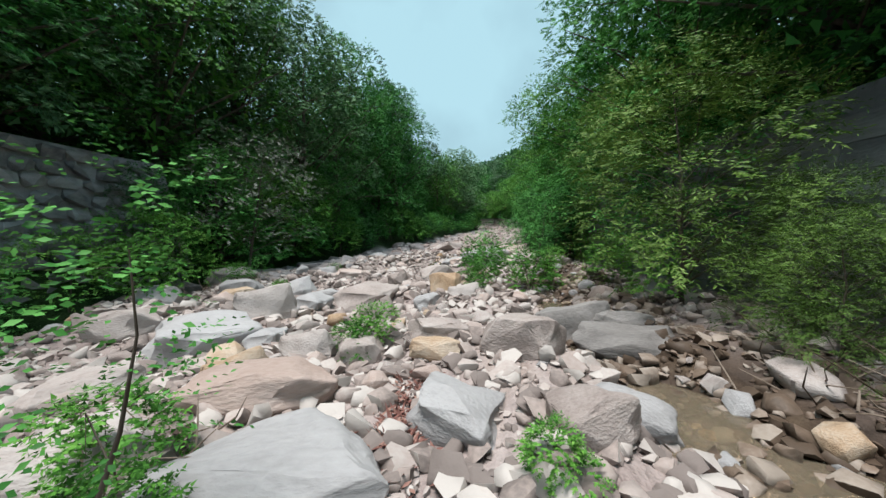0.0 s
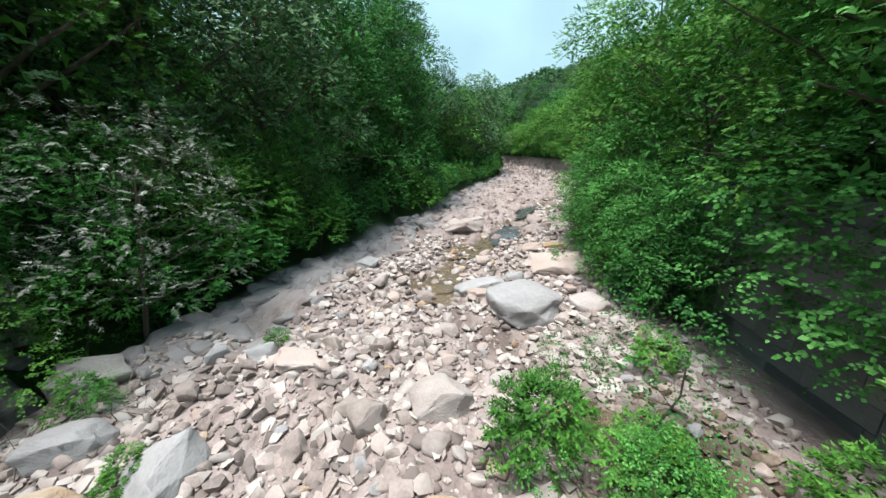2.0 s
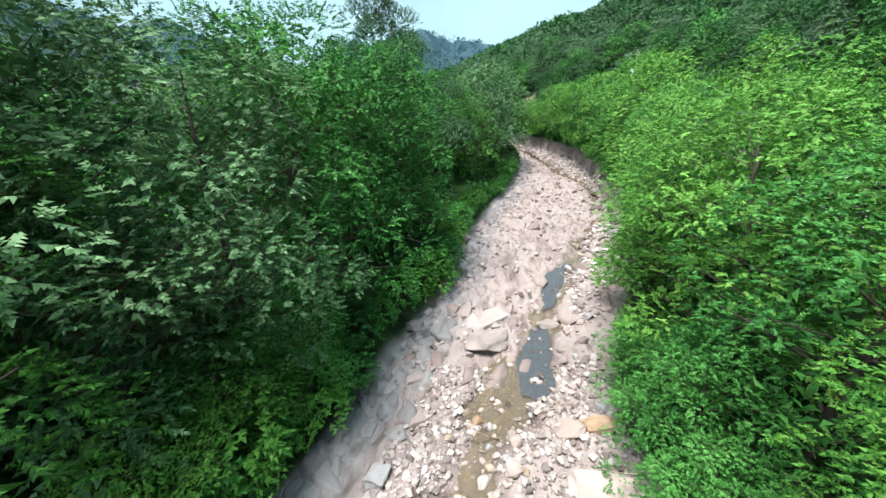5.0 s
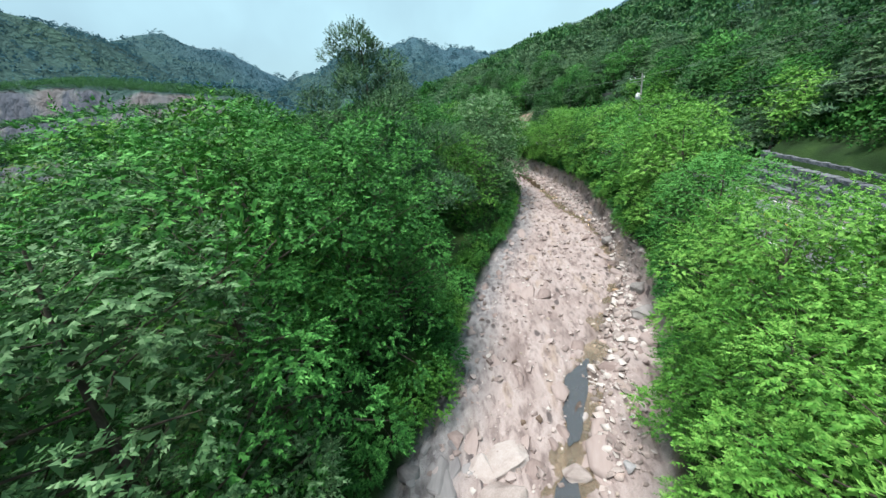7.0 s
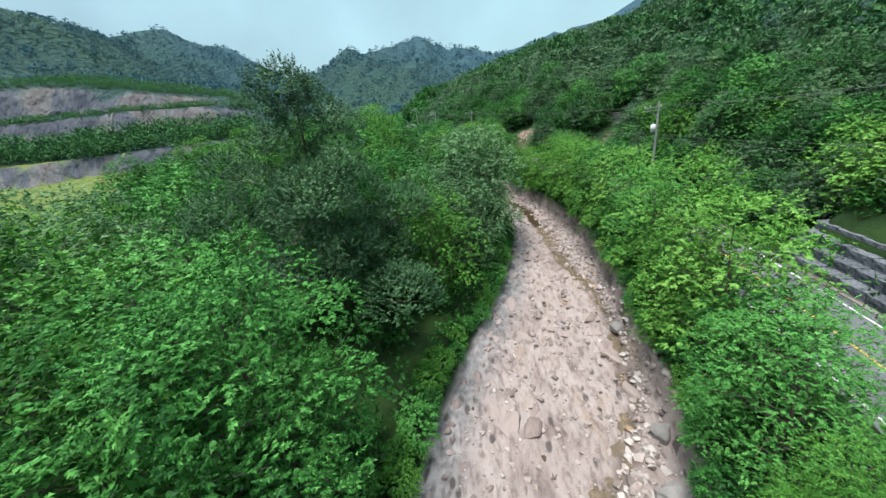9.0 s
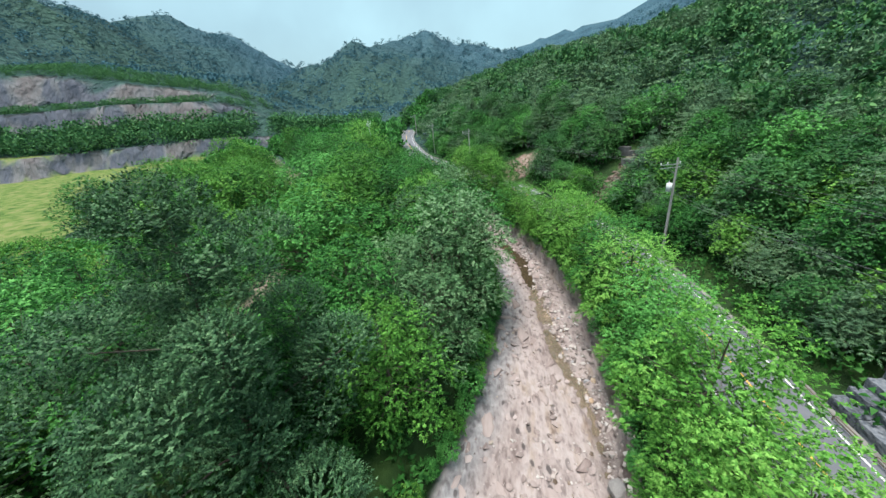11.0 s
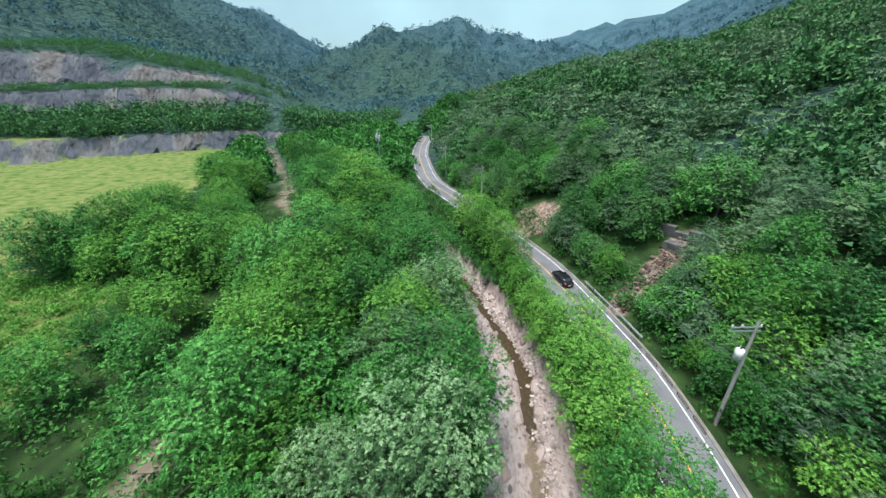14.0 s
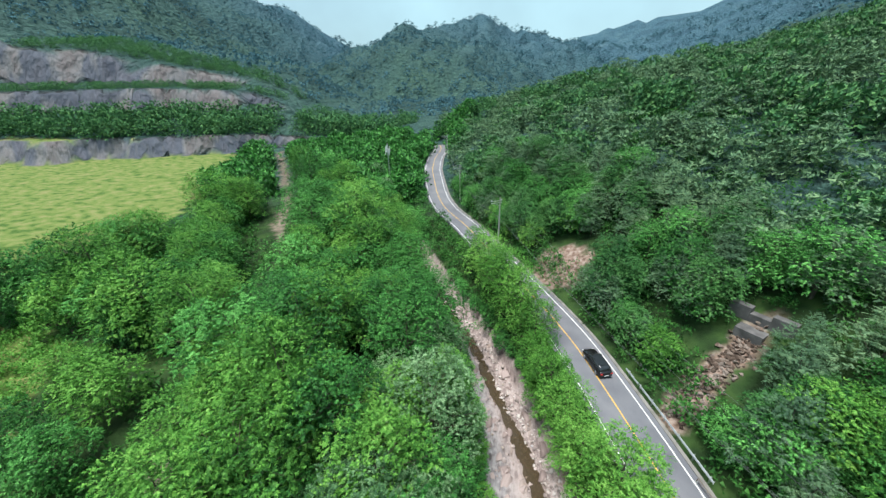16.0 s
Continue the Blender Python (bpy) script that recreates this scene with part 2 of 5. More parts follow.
ROAD_X = (12, 18, 21.1, 23.5, 25.1, 26.2, 26.3, 25.8, 24.8, 21.9, 19.8, 17.2, 13.6, 10.2, 3.3, -4.6, -12.2, -16.5, -19.6, -25, -28.6, -30.4, -34, -42, -90)
ROAD_ZY = (-60, 0, 65, 85, 100, 140, 161, 180, 200, 240, 300, 800)
ROAD_Z = (3, 4.3, 5.5, 6.0, 6.7, 8.5, 10.2, 12, 13.8, 15.9, 19, 50)
ROAD_HALF = 3.35


def bed_left(y): return along(y, BED_Y, BED_L)
def bed_right(y): return along(y, BED_Y, BED_R)
def bed_z(y): return 0.25 + 0.018 * np.maximum(0, y - 20) + 0.028 * np.maximum(0, y - 90) + 0.02 * np.minimum(0, y)
def road_x(y): return along(y, ROAD_Y, ROAD_X)
def road_z(y): return along(y, ROAD_ZY, ROAD_Z)


def ease(a, lo, hi):
    u = np.clip((a - lo) / (hi - lo), 0, 1)
    return u * u * (3 - 2 * u)


def waves(x, y, size, seed=0):
    """Cheap smooth unevenness between -1 and 1."""
    r = np.random.RandomState(seed)
    total = np.zeros(np.broadcast(x, y).shape)
    for i in range(7):
        a, k, p = r.uniform(0, 6.283), 6.283 / size * r.uniform(0.6, 2.2), r.uniform(0, 6.283)
        total = total + np.sin(k * (x * math.cos(a) + y * math.sin(a)) + p + 1.7 * np.sin(0.37 * k * (x * math.sin(a) - y * math.cos(a)) + p)) / 3.4
    return total


RIDGES = [  # lines of crest: x, y, z, with the fall of the flanks
    (0.72, [(-440, 40, 160), (-470, 300, 172), (-496, 439, 183), (-540, 539, 204), (-581, 639, 203), (-589, 764, 236), (-589, 924, 236), (-562, 1022, 200), (-538, 1147, 179)]),
    (0.44, [(-300, 720, 92), (-271, 690, 106), (-235, 684, 121), (-193, 687, 138), (-160, 790, 146), (-101, 932, 180), (-3, 948, 155), (87, 975, 133), (170, 1060, 130)]),
    (0.40, [(119, 1344, 178), (254, 1325, 201), (404, 1287, 219), (531, 1239, 252), (760, 1080, 320)]),
    (0.34, [(-30, 440, 28), (38, 420, 38), (83, 424, 44), (120, 414, 52), (160, 400, 62), (230, 340, 90), (320, 220, 124), (380, 60, 145), (400, -120, 150)]),
]


def crest(x, y):
    best = np.full(np.broadcast(x, y).shape, -1e9)
    for fall, line in RIDGES:
        for (ax, ay, az), (bx, by, bz) in zip(line, line[1:]):
            u = np.clip(((x - ax) * (bx - ax) + (y - ay) * (by - ay)) / ((bx - ax) ** 2 + (by - ay) ** 2), 0, 1)
            d = np.hypot(x - ax - u * (bx - ax), y - ay - u * (by - ay))
            best = np.maximum(best, az + u * (bz - az) - fall * d * (1 - 0.25 * np.exp(-d / 60)))
    return best


# the quarry's lowest face runs along this line; s is the distance behind it
QA, QB = Vector((-262, 193)), Vector((-122, 240))
Q_DIR = (QB - QA).normalized()


def quarry_s(x, y):
    return -(x - QA.x) * Q_DIR.y + (y - QA.y) * Q_DIR.x + 5 * waves(x, y, 45, 5)


def quarry_u(x, y):
    return (x - QA.x) * Q_DIR.x + (y - QA.y) * Q_DIR.y


def quarry_profile(s, u):
    """Three faces with wooded benches between them; the upper two die out towards the stream."""
    middle = np.interp(u, (-60, 60, 140, 172), (12, 12, 8, 0))
    upper = np.interp(u, (-200, -60, 0, 60, 110, 142), (30, 27, 24, 13, 6, 0))
    z = np.interp(s, (-60, 0, 5, 12, 39), (6.0, 6.0, 22.0, 23.0, 35.0))
    z = z + middle * ease(s, 38, 45) + 1.5 * ease(s, 45, 70) + upper * ease(s, 69, 84)
    return z + np.interp(s, (84, 130, 420), (0, 9, 41))


MEADOW = [(-300, 30), (-50, 58), (-43, 78), (-56, 98), (-84, 101), (-95, 108), (-84, 118), (-92, 150), (-108, 190), (-128, 230), (-300, 200)]


def inside(x, y, ring):
    result = np.zeros(np.broadcast(x, y).shape, bool)
    for (ax, ay), (bx, by) in zip(ring, ring[1:] + ring[:1]):
        if ay != by:
            result ^= ((ay > y) != (by > y)) & (x < (bx - ax) * (y - ay) / (by - ay) + ax)
    return result


TRACK_Y = (-20, 40, 60, 72, 88, 105, 131, 146, 160, 190, 228, 300)
TRACK_X = (-20, -16, -18, -22, -25, -31, -43, -56, -62, -85, -115, -150)


def track_x(y): return along(y, TRACK_Y, TRACK_X)


def land(x, y):
    """Height of the ground at x, y."""
    x, y = np.broadcast_arrays(np.asarray(x, float), np.asarray(y, float))
    zb, xl, xr, rx, rz = bed_z(y), bed_left(y), bed_right(y), road_x(y), road_z(y)
    # the bed, a little hollow, with a runnel on its right side
    mid = (x - (xl + xr) / 2) / np.maximum(1, (xr - xl) / 2)
    z = zb + 0.07 * waves(x, y, 1.5, 21) * ease(y, 18, 26) + 0.12 * waves(x, y, 3.1, 1) + 0.18 * waves(x, y, 9, 2) + 0.25 * np.abs(np.clip(mid, -1, 1)) ** 2
    flow = x - (xl + xr) / 2
    z = z + ease(y, 13, 20) * (0.14 * (0.45 - np.abs(waves(flow, 0.5 * y, 2.1, 23))) + 0.06 * (0.45 - np.abs(waves(flow, 0.5 * y, 0.9, 24))))
    z = z - (0.40 + 0.5 * ease(y, 80, 90)) * np.exp(-((x - runnel_x(y)) / runnel_w(y)) ** 2)
    for k, (px, py, *_) in enumerate(POOLS):
        w = 1 - ease(pool_r(x, y, k), 0.7, 1.2)
        z = z * (1 - w) + (float(bed_z(py)) - 0.24 + 0.16 * waves(x, y, 1.3, 90 + k)) * w
    # left bank: a stone-faced step, then a terrace that climbs slowly
    d = xl - x
    wall = ease(-y, -27, -20)
    top = zb + (3.0 + 1.5 * wall) * ease(d, -0.3 + 1.2 * wall, 3.2) + (1.6 - wall) * ease(d, 3, 12) + 0.2 * waves(x, y, 6, 3)
    level = 6.5 + 2.0 * ease(y, 60, 180) * ease(-x, 10, 60) - 0.5 * ease(-x, 80, 120)
    left = top + (np.maximum(level, top) - top) * ease(d, 8, 34)
    left = np.where(y > 150, np.maximum(left, np.interp(y, (150, 260, 500, 2000), (6.5, 16, 34, 90))), left)
    s, u = quarry_s(x, y), quarry_u(x, y)
    q = quarry_profile(s, u)
    fade = ease(-u, -215, -110) * ease(s, -2, 2) * (1 - ease(s, 200, 330))
    left = np.where(u < 215, left + (np.maximum(q, left) - left) * fade, left)
    z = np.where(d > -0.3, left, z)
    # right bank: wall, strip with trees, road, hill
    e = x - xr - 1.6 * ease(-y, -40, -18)
    lip = zb + 2.4
    strip = (rx - ROAD_HALF - 0.9) - (xr + 1.6)
    f = np.clip((x - xr - 1.6) / np.maximum(1.0, strip), 0, 1)
    bank = lip + (rz - 0.15 - lip) * ease(f, 0, 0.9)
    right = zb + 0.15 + (bank - zb - 0.15) * ease(e, 0.3, 0.9)
    off = x - rx - ROAD_HALF
    hill = rz - 0.12 + 38 * (1 - np.exp(-0.0155 * np.maximum(0, off - 2.2))) + 1.2 * waves(x, y, 28, 7) * ease(off, 4, 14)
    hill = hill + 2.7 * ease(off, 0.9, 4.2) * (1 - ease(np.abs(y - 44), 14.5, 17))
    right = np.where(off > -ROAD_HALF * 2 - 0.9, rz - 0.15, right)
    right = np.where(off > 0.9, hill, right)
    z = np.where(x > xr, right, z)
    # beyond the bend: the valley's floor and the mountains round it
    far = ease(y, 255, 300) * (1 - np.where(u < 215, fade, 0))
    floor_z = 18 + 0.07 * (y - 260) + 2 * waves(x, y, 60, 8)
    z = np.where(y > 255, z + (np.maximum(floor_z, z * 0) - z) * far * (np.abs(x + 30) < 400), z)
    c = crest(x, y) + 9 * waves(x, y, 150, 9) * ease(y, 250, 420) + 4 * waves(x, y, 55, 10) * ease(y, 250, 420)
    whole = (y > 300) | (s > 84) | ((d > 330) & (y < 100))
    c = c - np.where(whole, 0, 45 * (1 - ease(off, 20, 90)))
    return np.where(whole | (off > 20), np.maximum(z, c), z)


# standing water in the bed: middle, half width, half length, turn
POOLS = ((0.6, 24.6, 1.35, 2.0, -8), (2.9, 27.3, 0.8, 3.0, -12), (5.4, 35.0, 0.6, 2.9, -22), (-1.1, 19.8, 1.4, 0.95, 0))


def pool_r(x, y, k):
    """1 at the rim of a pool, 0 in its middle."""
    cx, cy, rx, ry, turn = POOLS[k]
    c, n = math.cos(radians(turn)), math.sin(radians(turn))
    u, v = (x - cx) * c + (y - cy) * n, (y - cy) * c - (x - cx) * n
    return np.hypot(u / rx, v / ry) * (1 + 0.16 * np.sin(3 * np.arctan2(v / ry, u / rx) + k) + 0.08 * np.sin(7 * np.arctan2(v / ry, u / rx) + 2 * k))


def runnel_x(y):
    return along(y, (-20, 0, 2.3, 3.5, 4.5, 7, 10, 13, 17.5, 20, 22, 24.2, 27.5, 36.2, 39, 42, 47.4, 55, 64, 70, 76, 87, 92, 96, 100.7, 107, 114, 122, 134, 146, 200),
                 (3.4, 3.2, 2.7, 2.4, 2.0, 2.5, 2.8, 3.6, -1.5, -1.4, 0.2, 0.9, 3.1, 6.4, 7.6, 9.2, 13.0, 14.6, 15.6, 13.8, 13.9, 13.2, 13.2, 12.4, 9.9, 6.5, 3.4, -2.4, -10.1, -17.3, -48.5))


def runnel_w(y):
    return np.interp(y, (0, 12, 20, 28, 60, 90, 150), (0.9, 0.8, 0.8, 1.5, 0.7, 1.0, 1.0))


def ground_at(x, y):
    return float(land(x, y))


# ---- helpers for meshes ----
def mesh_of(name, verts, faces, mat=None, smooth=False):
    """A mesh from arrays: verts n x 3, faces m x k, all with k corners."""
    verts, faces = np.asarray(verts, np.float32), np.asarray(faces, np.int32)
    me = bpy.data.meshes.new(name)
    m, k = faces.shape
    me.vertices.add(len(verts))
    me.vertices.foreach_set("co", verts.ravel())
    me.loops.add(m * k)
    me.loops.foreach_set("vertex_index", faces.ravel())
    me.polygons.add(m)
    me.polygons.foreach_set("loop_start", np.arange(0, m * k, k, dtype=np.int32))
    me.polygons.foreach_set("use_smooth", np.full(m, smooth))
    me.update(calc_edges=True)
    if mat:
        me.materials.append(mat)
    return me


def part(name, bm, mat, parent, label="", smooth=False):
    """Links a bmesh, or a mesh, as one mesh object under a thing or a part."""
    if isinstance(bm, bmesh.types.BMesh):
        me = bpy.data.meshes.new(name)
        bm.to_mesh(me)
        bm.free()
        me.materials.append(mat)
        if smooth:
            me.polygons.foreach_set("use_smooth", [True] * len(me.polygons))
    else:
        me = bm
    ob = new(name, me)
    ob.parent = parent
    return tagged(ob, label)


def box(bm, x0, x1, y0, y1, z0, z1, bevel=0.0):
    made = bmesh.ops.create_cube(bm, size=1.0, matrix=Matrix.LocRotScale(((x0 + x1) / 2, (y0 + y1) / 2, (z0 + z1) / 2), None, (x1 - x0, y1 - y0, z1 - z0)))
    if bevel:
        edges = {e for v in made["verts"] for e in v.link_edges}
        bmesh.ops.bevel(bm, geom=list(edges), offset=bevel, segments=2, affect="EDGES", profile=0.5)
    return bm


def tube(points, radii, sides=7):
    """Verts and faces of a tapering tube along points."""
    pts = np.asarray(points, float)
    way = np.gradient(pts, axis=0)
    way /= np.linalg.norm(way, axis=1)[:, None] + 1e-9
    ref = np.where(np.abs(way[:, 2:3]) > 0.9, [[1.0, 0, 0]], [[0, 0, 1.0]])
    a = np.cross(way, ref)
    a /= np.linalg.norm(a, axis=1)[:, None] + 1e-9
    b = np.cross(way, a)
    ang = np.linspace(0, 2 * math.pi, sides, endpoint=False)
    ring = pts[:, None] + np.asarray(radii)[:, None, None] * (np.cos(ang)[None, :, None] * a[:, None] + np.sin(ang)[None, :, None] * b[:, None])
    n = len(pts)
    i = np.arange(n - 1)[:, None] * sides
    j = np.arange(sides)[None]
    k = (j + 1) % sides
    faces = np.stack([i + j, i + k, i + sides + k, i + sides + j], -1).reshape(-1, 4)
    return ring.reshape(-1, 3), faces


def gather(pieces):
    """Joins (verts, faces) pairs."""
    vs, fs, at = [], [], 0
    for v, f in pieces:
        vs.append(v)
        fs.append(np.asarray(f) + at)
        at += len(v)
    return np.concatenate(vs), np.concatenate(fs)


# ---- the ground, one sheet to the horizon ----
def stations(*spans):
    out = []
    for a, b, step in spans:
        out.extend(np.arange(a, b, step))
    return out


def growing(start, end, step, factor):
    out, v = [], start
    while (v < end) == (start < end):
        out.append(v)
        v += step if start < end else -step
        step *= factor
    return out


gx = np.array(sorted(growing(-306, -2600, 8, 1.13) + stations((-300, -120, 3), (-120, -14, 1.5), (-14, -10, 0.5), (-10, 19, 0.22), (19, 36, 0.5), (36, 130, 2)) + growing(130, 2600, 5, 1.12)))
gy = np.array(sorted(growing(-8, -700, 2, 1.25) + stations((-6, 12, 0.5), (12, 66, 0.32), (66, 150, 0.8), (150, 400, 2.5)) + growing(400, 3200, 5, 1.09)))
GX, GY = np.meshgrid(gx, gy)
GZ = land(GX, GY)
nx, ny = len(gx), len(gy)
ii = (np.arange(ny - 1)[:, None] * nx + np.arange(nx - 1)[None]).ravel()
ground_mesh = mesh_of("ground", np.stack([GX, GY, GZ], -1).reshape(-1, 3), np.stack([ii, ii + 1, ii + nx + 1, ii + nx], -1), smooth=True)


def cover(name, values):
    ground_mesh.attributes.new(name, "FLOAT", "POINT").data.foreach_set("value", np.asarray(values, np.float32).ravel())


in_bed = ease(GX - bed_left(GY), -0.5, 0.4) * ease(bed_right(GY) + 1.2 + 1.0 * (1 - ease(GY, 15, 20)) - GX, -0.3, 0.5) * (GY < 150)
cover("bed", in_bed)
cover("bedrock", 0.85 * in_bed * ease(GY, 24, 30))
cover("margin", in_bed * (1 - ease(GX - bed_left(GY), 1.0, 4.0 + 0 * GX)) * ease(GY, 9, 16))
damp = np.maximum(np.exp(-((GX - runnel_x(GY) - 0.6) / 1.1) ** 2) * (1 - ease(GY, 11, 14)), 0.6 * np.exp(-((GX - runnel_x(GY) - 0.2) / (0.6 + 0.3 * waves(GX, GY, 3, 33))) ** 2))
for k in range(len(POOLS)):
    damp = np.maximum(damp, 0.9 * (1 - ease(pool_r(GX, GY, k), 0.95, 1.3)))
cover("wet", damp * in_bed)
cover("meadow", (inside(GX + 2 * waves(GX, GY, 9, 11), GY + 2 * waves(GX, GY, 8, 12), MEADOW)) * 1.0)
cover("dirt", np.maximum((np.abs(GX - track_x(GY) + waves(GX, GY, 11, 13) * 0.6) < 1.7 + 0.6 * waves(GX, GY, 17, 14)) * (GY < 235) * (GY > 66) * ((GY < 93) | (GY > 136)) * 1.0, 0))
slope = np.hypot(np.gradient(GZ, axis=1) / np.gradient(GX, axis=1), np.gradient(GZ, axis=0) / np.gradient(GY, axis=0))
qs, qu = quarry_s(GX, GY), quarry_u(GX, GY)
quarry_zone = (qs > -6) & (qs < 100) & (qu < 215) & (qu > -400)
bare = np.hypot((GX - 16.0) / 5.2, (GY - 131.0) / 5.0)


# share of painted haze, rising towards the far ranges
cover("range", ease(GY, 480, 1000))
# where crowns are painted on the ground instead of modelled
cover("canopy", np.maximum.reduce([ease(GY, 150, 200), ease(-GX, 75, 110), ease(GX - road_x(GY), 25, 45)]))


def chute_d(x, y):
    """Distance from the line of the debris chute on the hill, which runs up to the check dam."""
    u = np.clip(((x - 26.5) * 10.5 + (y - 102.5) * 9.0) / (10.5 ** 2 + 9.0 ** 2), 0, 1)
    return np.hypot(x - 26.5 - 10.5 * u, y - 102.5 - 9.0 * u)


cover("rock", quarry_zone * ease(slope, 0.7, 1.3))
cover("rubble", np.maximum(1 - ease(bare + 0.2 * waves(GX, GY, 5, 16), 0.85, 1.15), 1 - ease(chute_d(GX, GY) + 0.5 * waves(GX, GY, 4, 15), 0.9, 1.7)))


def ground_material():
    m = bpy.data.materials.new("ground")
    m.use_nodes = True
    n, l = m.node_tree.nodes, m.node_tree.links
    shader = n["Principled BSDF"]
    shader.inputs["Roughness"].default_value, shader.inputs["Specular IOR Level"].default_value = 0.9, 0.2
    where = n.new("ShaderNodeTexCoord")

    def noisy(scale, detail, stops, stretch=None, kind="noise", lo=0.3, hi=0.7):
        t = n.new("ShaderNodeTexNoise" if kind == "noise" else "ShaderNodeTexVoronoi")
        t.inputs["Scale"].default_value = scale
        t.inputs["Detail"].default_value = detail
        source = where.outputs["Object"]
        if stretch:
            mp = n.new("ShaderNodeMapping")
            mp.inputs["Scale"].default_value = stretch
            l.new(source, mp.inputs["Vector"])
            source = mp.outputs[0]
        l.new(source, t.inputs["Vector"])
        r = n.new("ShaderNodeValToRGB")
        while len(r.color_ramp.elements) < len(stops):
            r.color_ramp.elements.new(0.5)
        for i, c in enumerate(stops):
            e = r.color_ramp.elements[i]
            e.position, e.color = lo + (hi - lo) * i / (len(stops) - 1), (*c, 1)
        l.new(t.outputs[0], r.inputs["Fac"])
        return t, r.outputs["Color"]

    def mix(a, b, fac, mode="MIX"):
        x = n.new("ShaderNodeMix")
        x.data_type, x.blend_type = "RGBA", mode
        l.new(a, x.inputs[6])
        l.new(b, x.inputs[7])
        if isinstance(fac, float):
            x.inputs[0].default_value = fac
        else:
            l.new(fac, x.inputs[0])
        return x.outputs[2]

    def attr(name):
        a = n.new("ShaderNodeAttribute")
        a.attribute_name = name
        return a.outputs["Fac"]

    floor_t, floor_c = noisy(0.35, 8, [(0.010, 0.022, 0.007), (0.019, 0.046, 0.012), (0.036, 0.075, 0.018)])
    bed_t, bed_c = noisy(0.45, 9, [(0.20, 0.16, 0.15), (0.30, 0.25, 0.235), (0.36, 0.31, 0.295), (0.29, 0.23, 0.19)], stretch=(1.5, 0.45, 1))
    grain_t, grain_c = noisy(9.0, 2, [(0.55, 0.53, 0.5), (0.95, 0.95, 0.95), (1.0, 1.0, 1.0)], kind="voronoi", lo=0.0, hi=0.6)
    bed_c = mix(bed_c, grain_c, 0.55, "MULTIPLY")
    edge_t, edge_c = noisy(1.2, 9, [(0.148, 0.144, 0.148), (0.25, 0.242, 0.246), (0.343, 0.332, 0.328)])
    mead_t, mead_c = noisy(0.45, 12, [(0.045, 0.095, 0.016), (0.10, 0.15, 0.034), (0.135, 0.17, 0.048), (0.175, 0.185, 0.068)], stretch=(0.6, 1, 1), lo=0.36, hi=0.64)
    dirt_t, dirt_c = noisy(0.6, 8, [(0.117, 0.0936, 0.0702), (0.218, 0.183, 0.144)])
    rock_t, rock_c = noisy(0.05, 9, [(0.05, 0.058, 0.078), (0.095, 0.10, 0.122), (0.075, 0.086, 0.11), (0.155, 0.153, 0.158), (0.125, 0.11, 0.112), (0.21, 0.205, 0.202)], stretch=(1, 1, 0.35))
    rubble_t, rubble_c = noisy(1.5, 9, [(0.0936, 0.0546, 0.039), (0.218, 0.156, 0.125), (0.328, 0.273, 0.234)])
    # painted crowns: pale middles, the shade between them put into the colour
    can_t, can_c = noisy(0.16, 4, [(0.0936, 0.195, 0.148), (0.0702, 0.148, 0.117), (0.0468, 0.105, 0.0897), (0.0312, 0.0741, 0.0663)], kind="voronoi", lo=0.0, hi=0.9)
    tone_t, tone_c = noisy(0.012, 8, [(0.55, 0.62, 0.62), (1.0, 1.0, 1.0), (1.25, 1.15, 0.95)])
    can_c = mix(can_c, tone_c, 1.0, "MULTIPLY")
    # distance haze put into the ground colour as blue
    haze_t, haze_c = noisy(0.03, 8, [(0.03, 0.075, 0.105), (0.045, 0.105, 0.14), (0.065, 0.13, 0.16)])
    can_c = mix(can_c, haze_c, attr("range"))
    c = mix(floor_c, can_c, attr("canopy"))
    c = mix(c, bed_c, attr("bed"))
    c = mix(c, edge_c, attr("margin"))
    # water-worn streaks; flat spots put the dark of potholes into the bedrock's colour
    streak_t, streak_c = noisy(1.5, 9, [(0.58, 0.55, 0.55), (0.93, 0.91, 0.91), (1.06, 1.06, 1.06), (0.84, 0.82, 0.82)], stretch=(1.7, 0.6, 1), lo=0.34, hi=0.68)
    c = mix(c, mix(c, streak_c, 1.0, "MULTIPLY"), attr("bed"))
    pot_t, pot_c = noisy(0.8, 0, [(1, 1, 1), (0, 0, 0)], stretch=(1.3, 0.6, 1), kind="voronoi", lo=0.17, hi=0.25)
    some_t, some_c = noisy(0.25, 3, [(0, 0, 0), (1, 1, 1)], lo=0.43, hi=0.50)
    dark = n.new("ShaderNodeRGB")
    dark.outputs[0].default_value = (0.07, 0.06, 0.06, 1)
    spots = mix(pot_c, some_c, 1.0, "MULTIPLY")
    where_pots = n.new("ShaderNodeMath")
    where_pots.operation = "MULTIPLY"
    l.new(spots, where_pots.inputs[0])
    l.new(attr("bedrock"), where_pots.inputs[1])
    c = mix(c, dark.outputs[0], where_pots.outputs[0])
    wet_t, wet_c = noisy(2.2, 7, [(0.0254, 0.0167, 0.0112), (0.0558, 0.038, 0.0254), (0.091, 0.0657, 0.0446)])
    c = mix(c, wet_c, attr("wet"))
    c = mix(c, mead_c, attr("meadow"))
    c = mix(c, dirt_c, attr("dirt"))
    c = mix(c, rock_c, attr("rock"))
    c = mix(c, rubble_c, attr("rubble"))
    l.new(c, shader.inputs["Base Color"])
    relief = n.new("ShaderNodeMath")
    relief.operation, relief.inputs[1].default_value = "MULTIPLY_ADD", 0.5
    l.new(grain_t.outputs[0], relief.inputs[0])
    l.new(bed_t.outputs[0], relief.inputs[2])
    b = n.new("ShaderNodeBump")
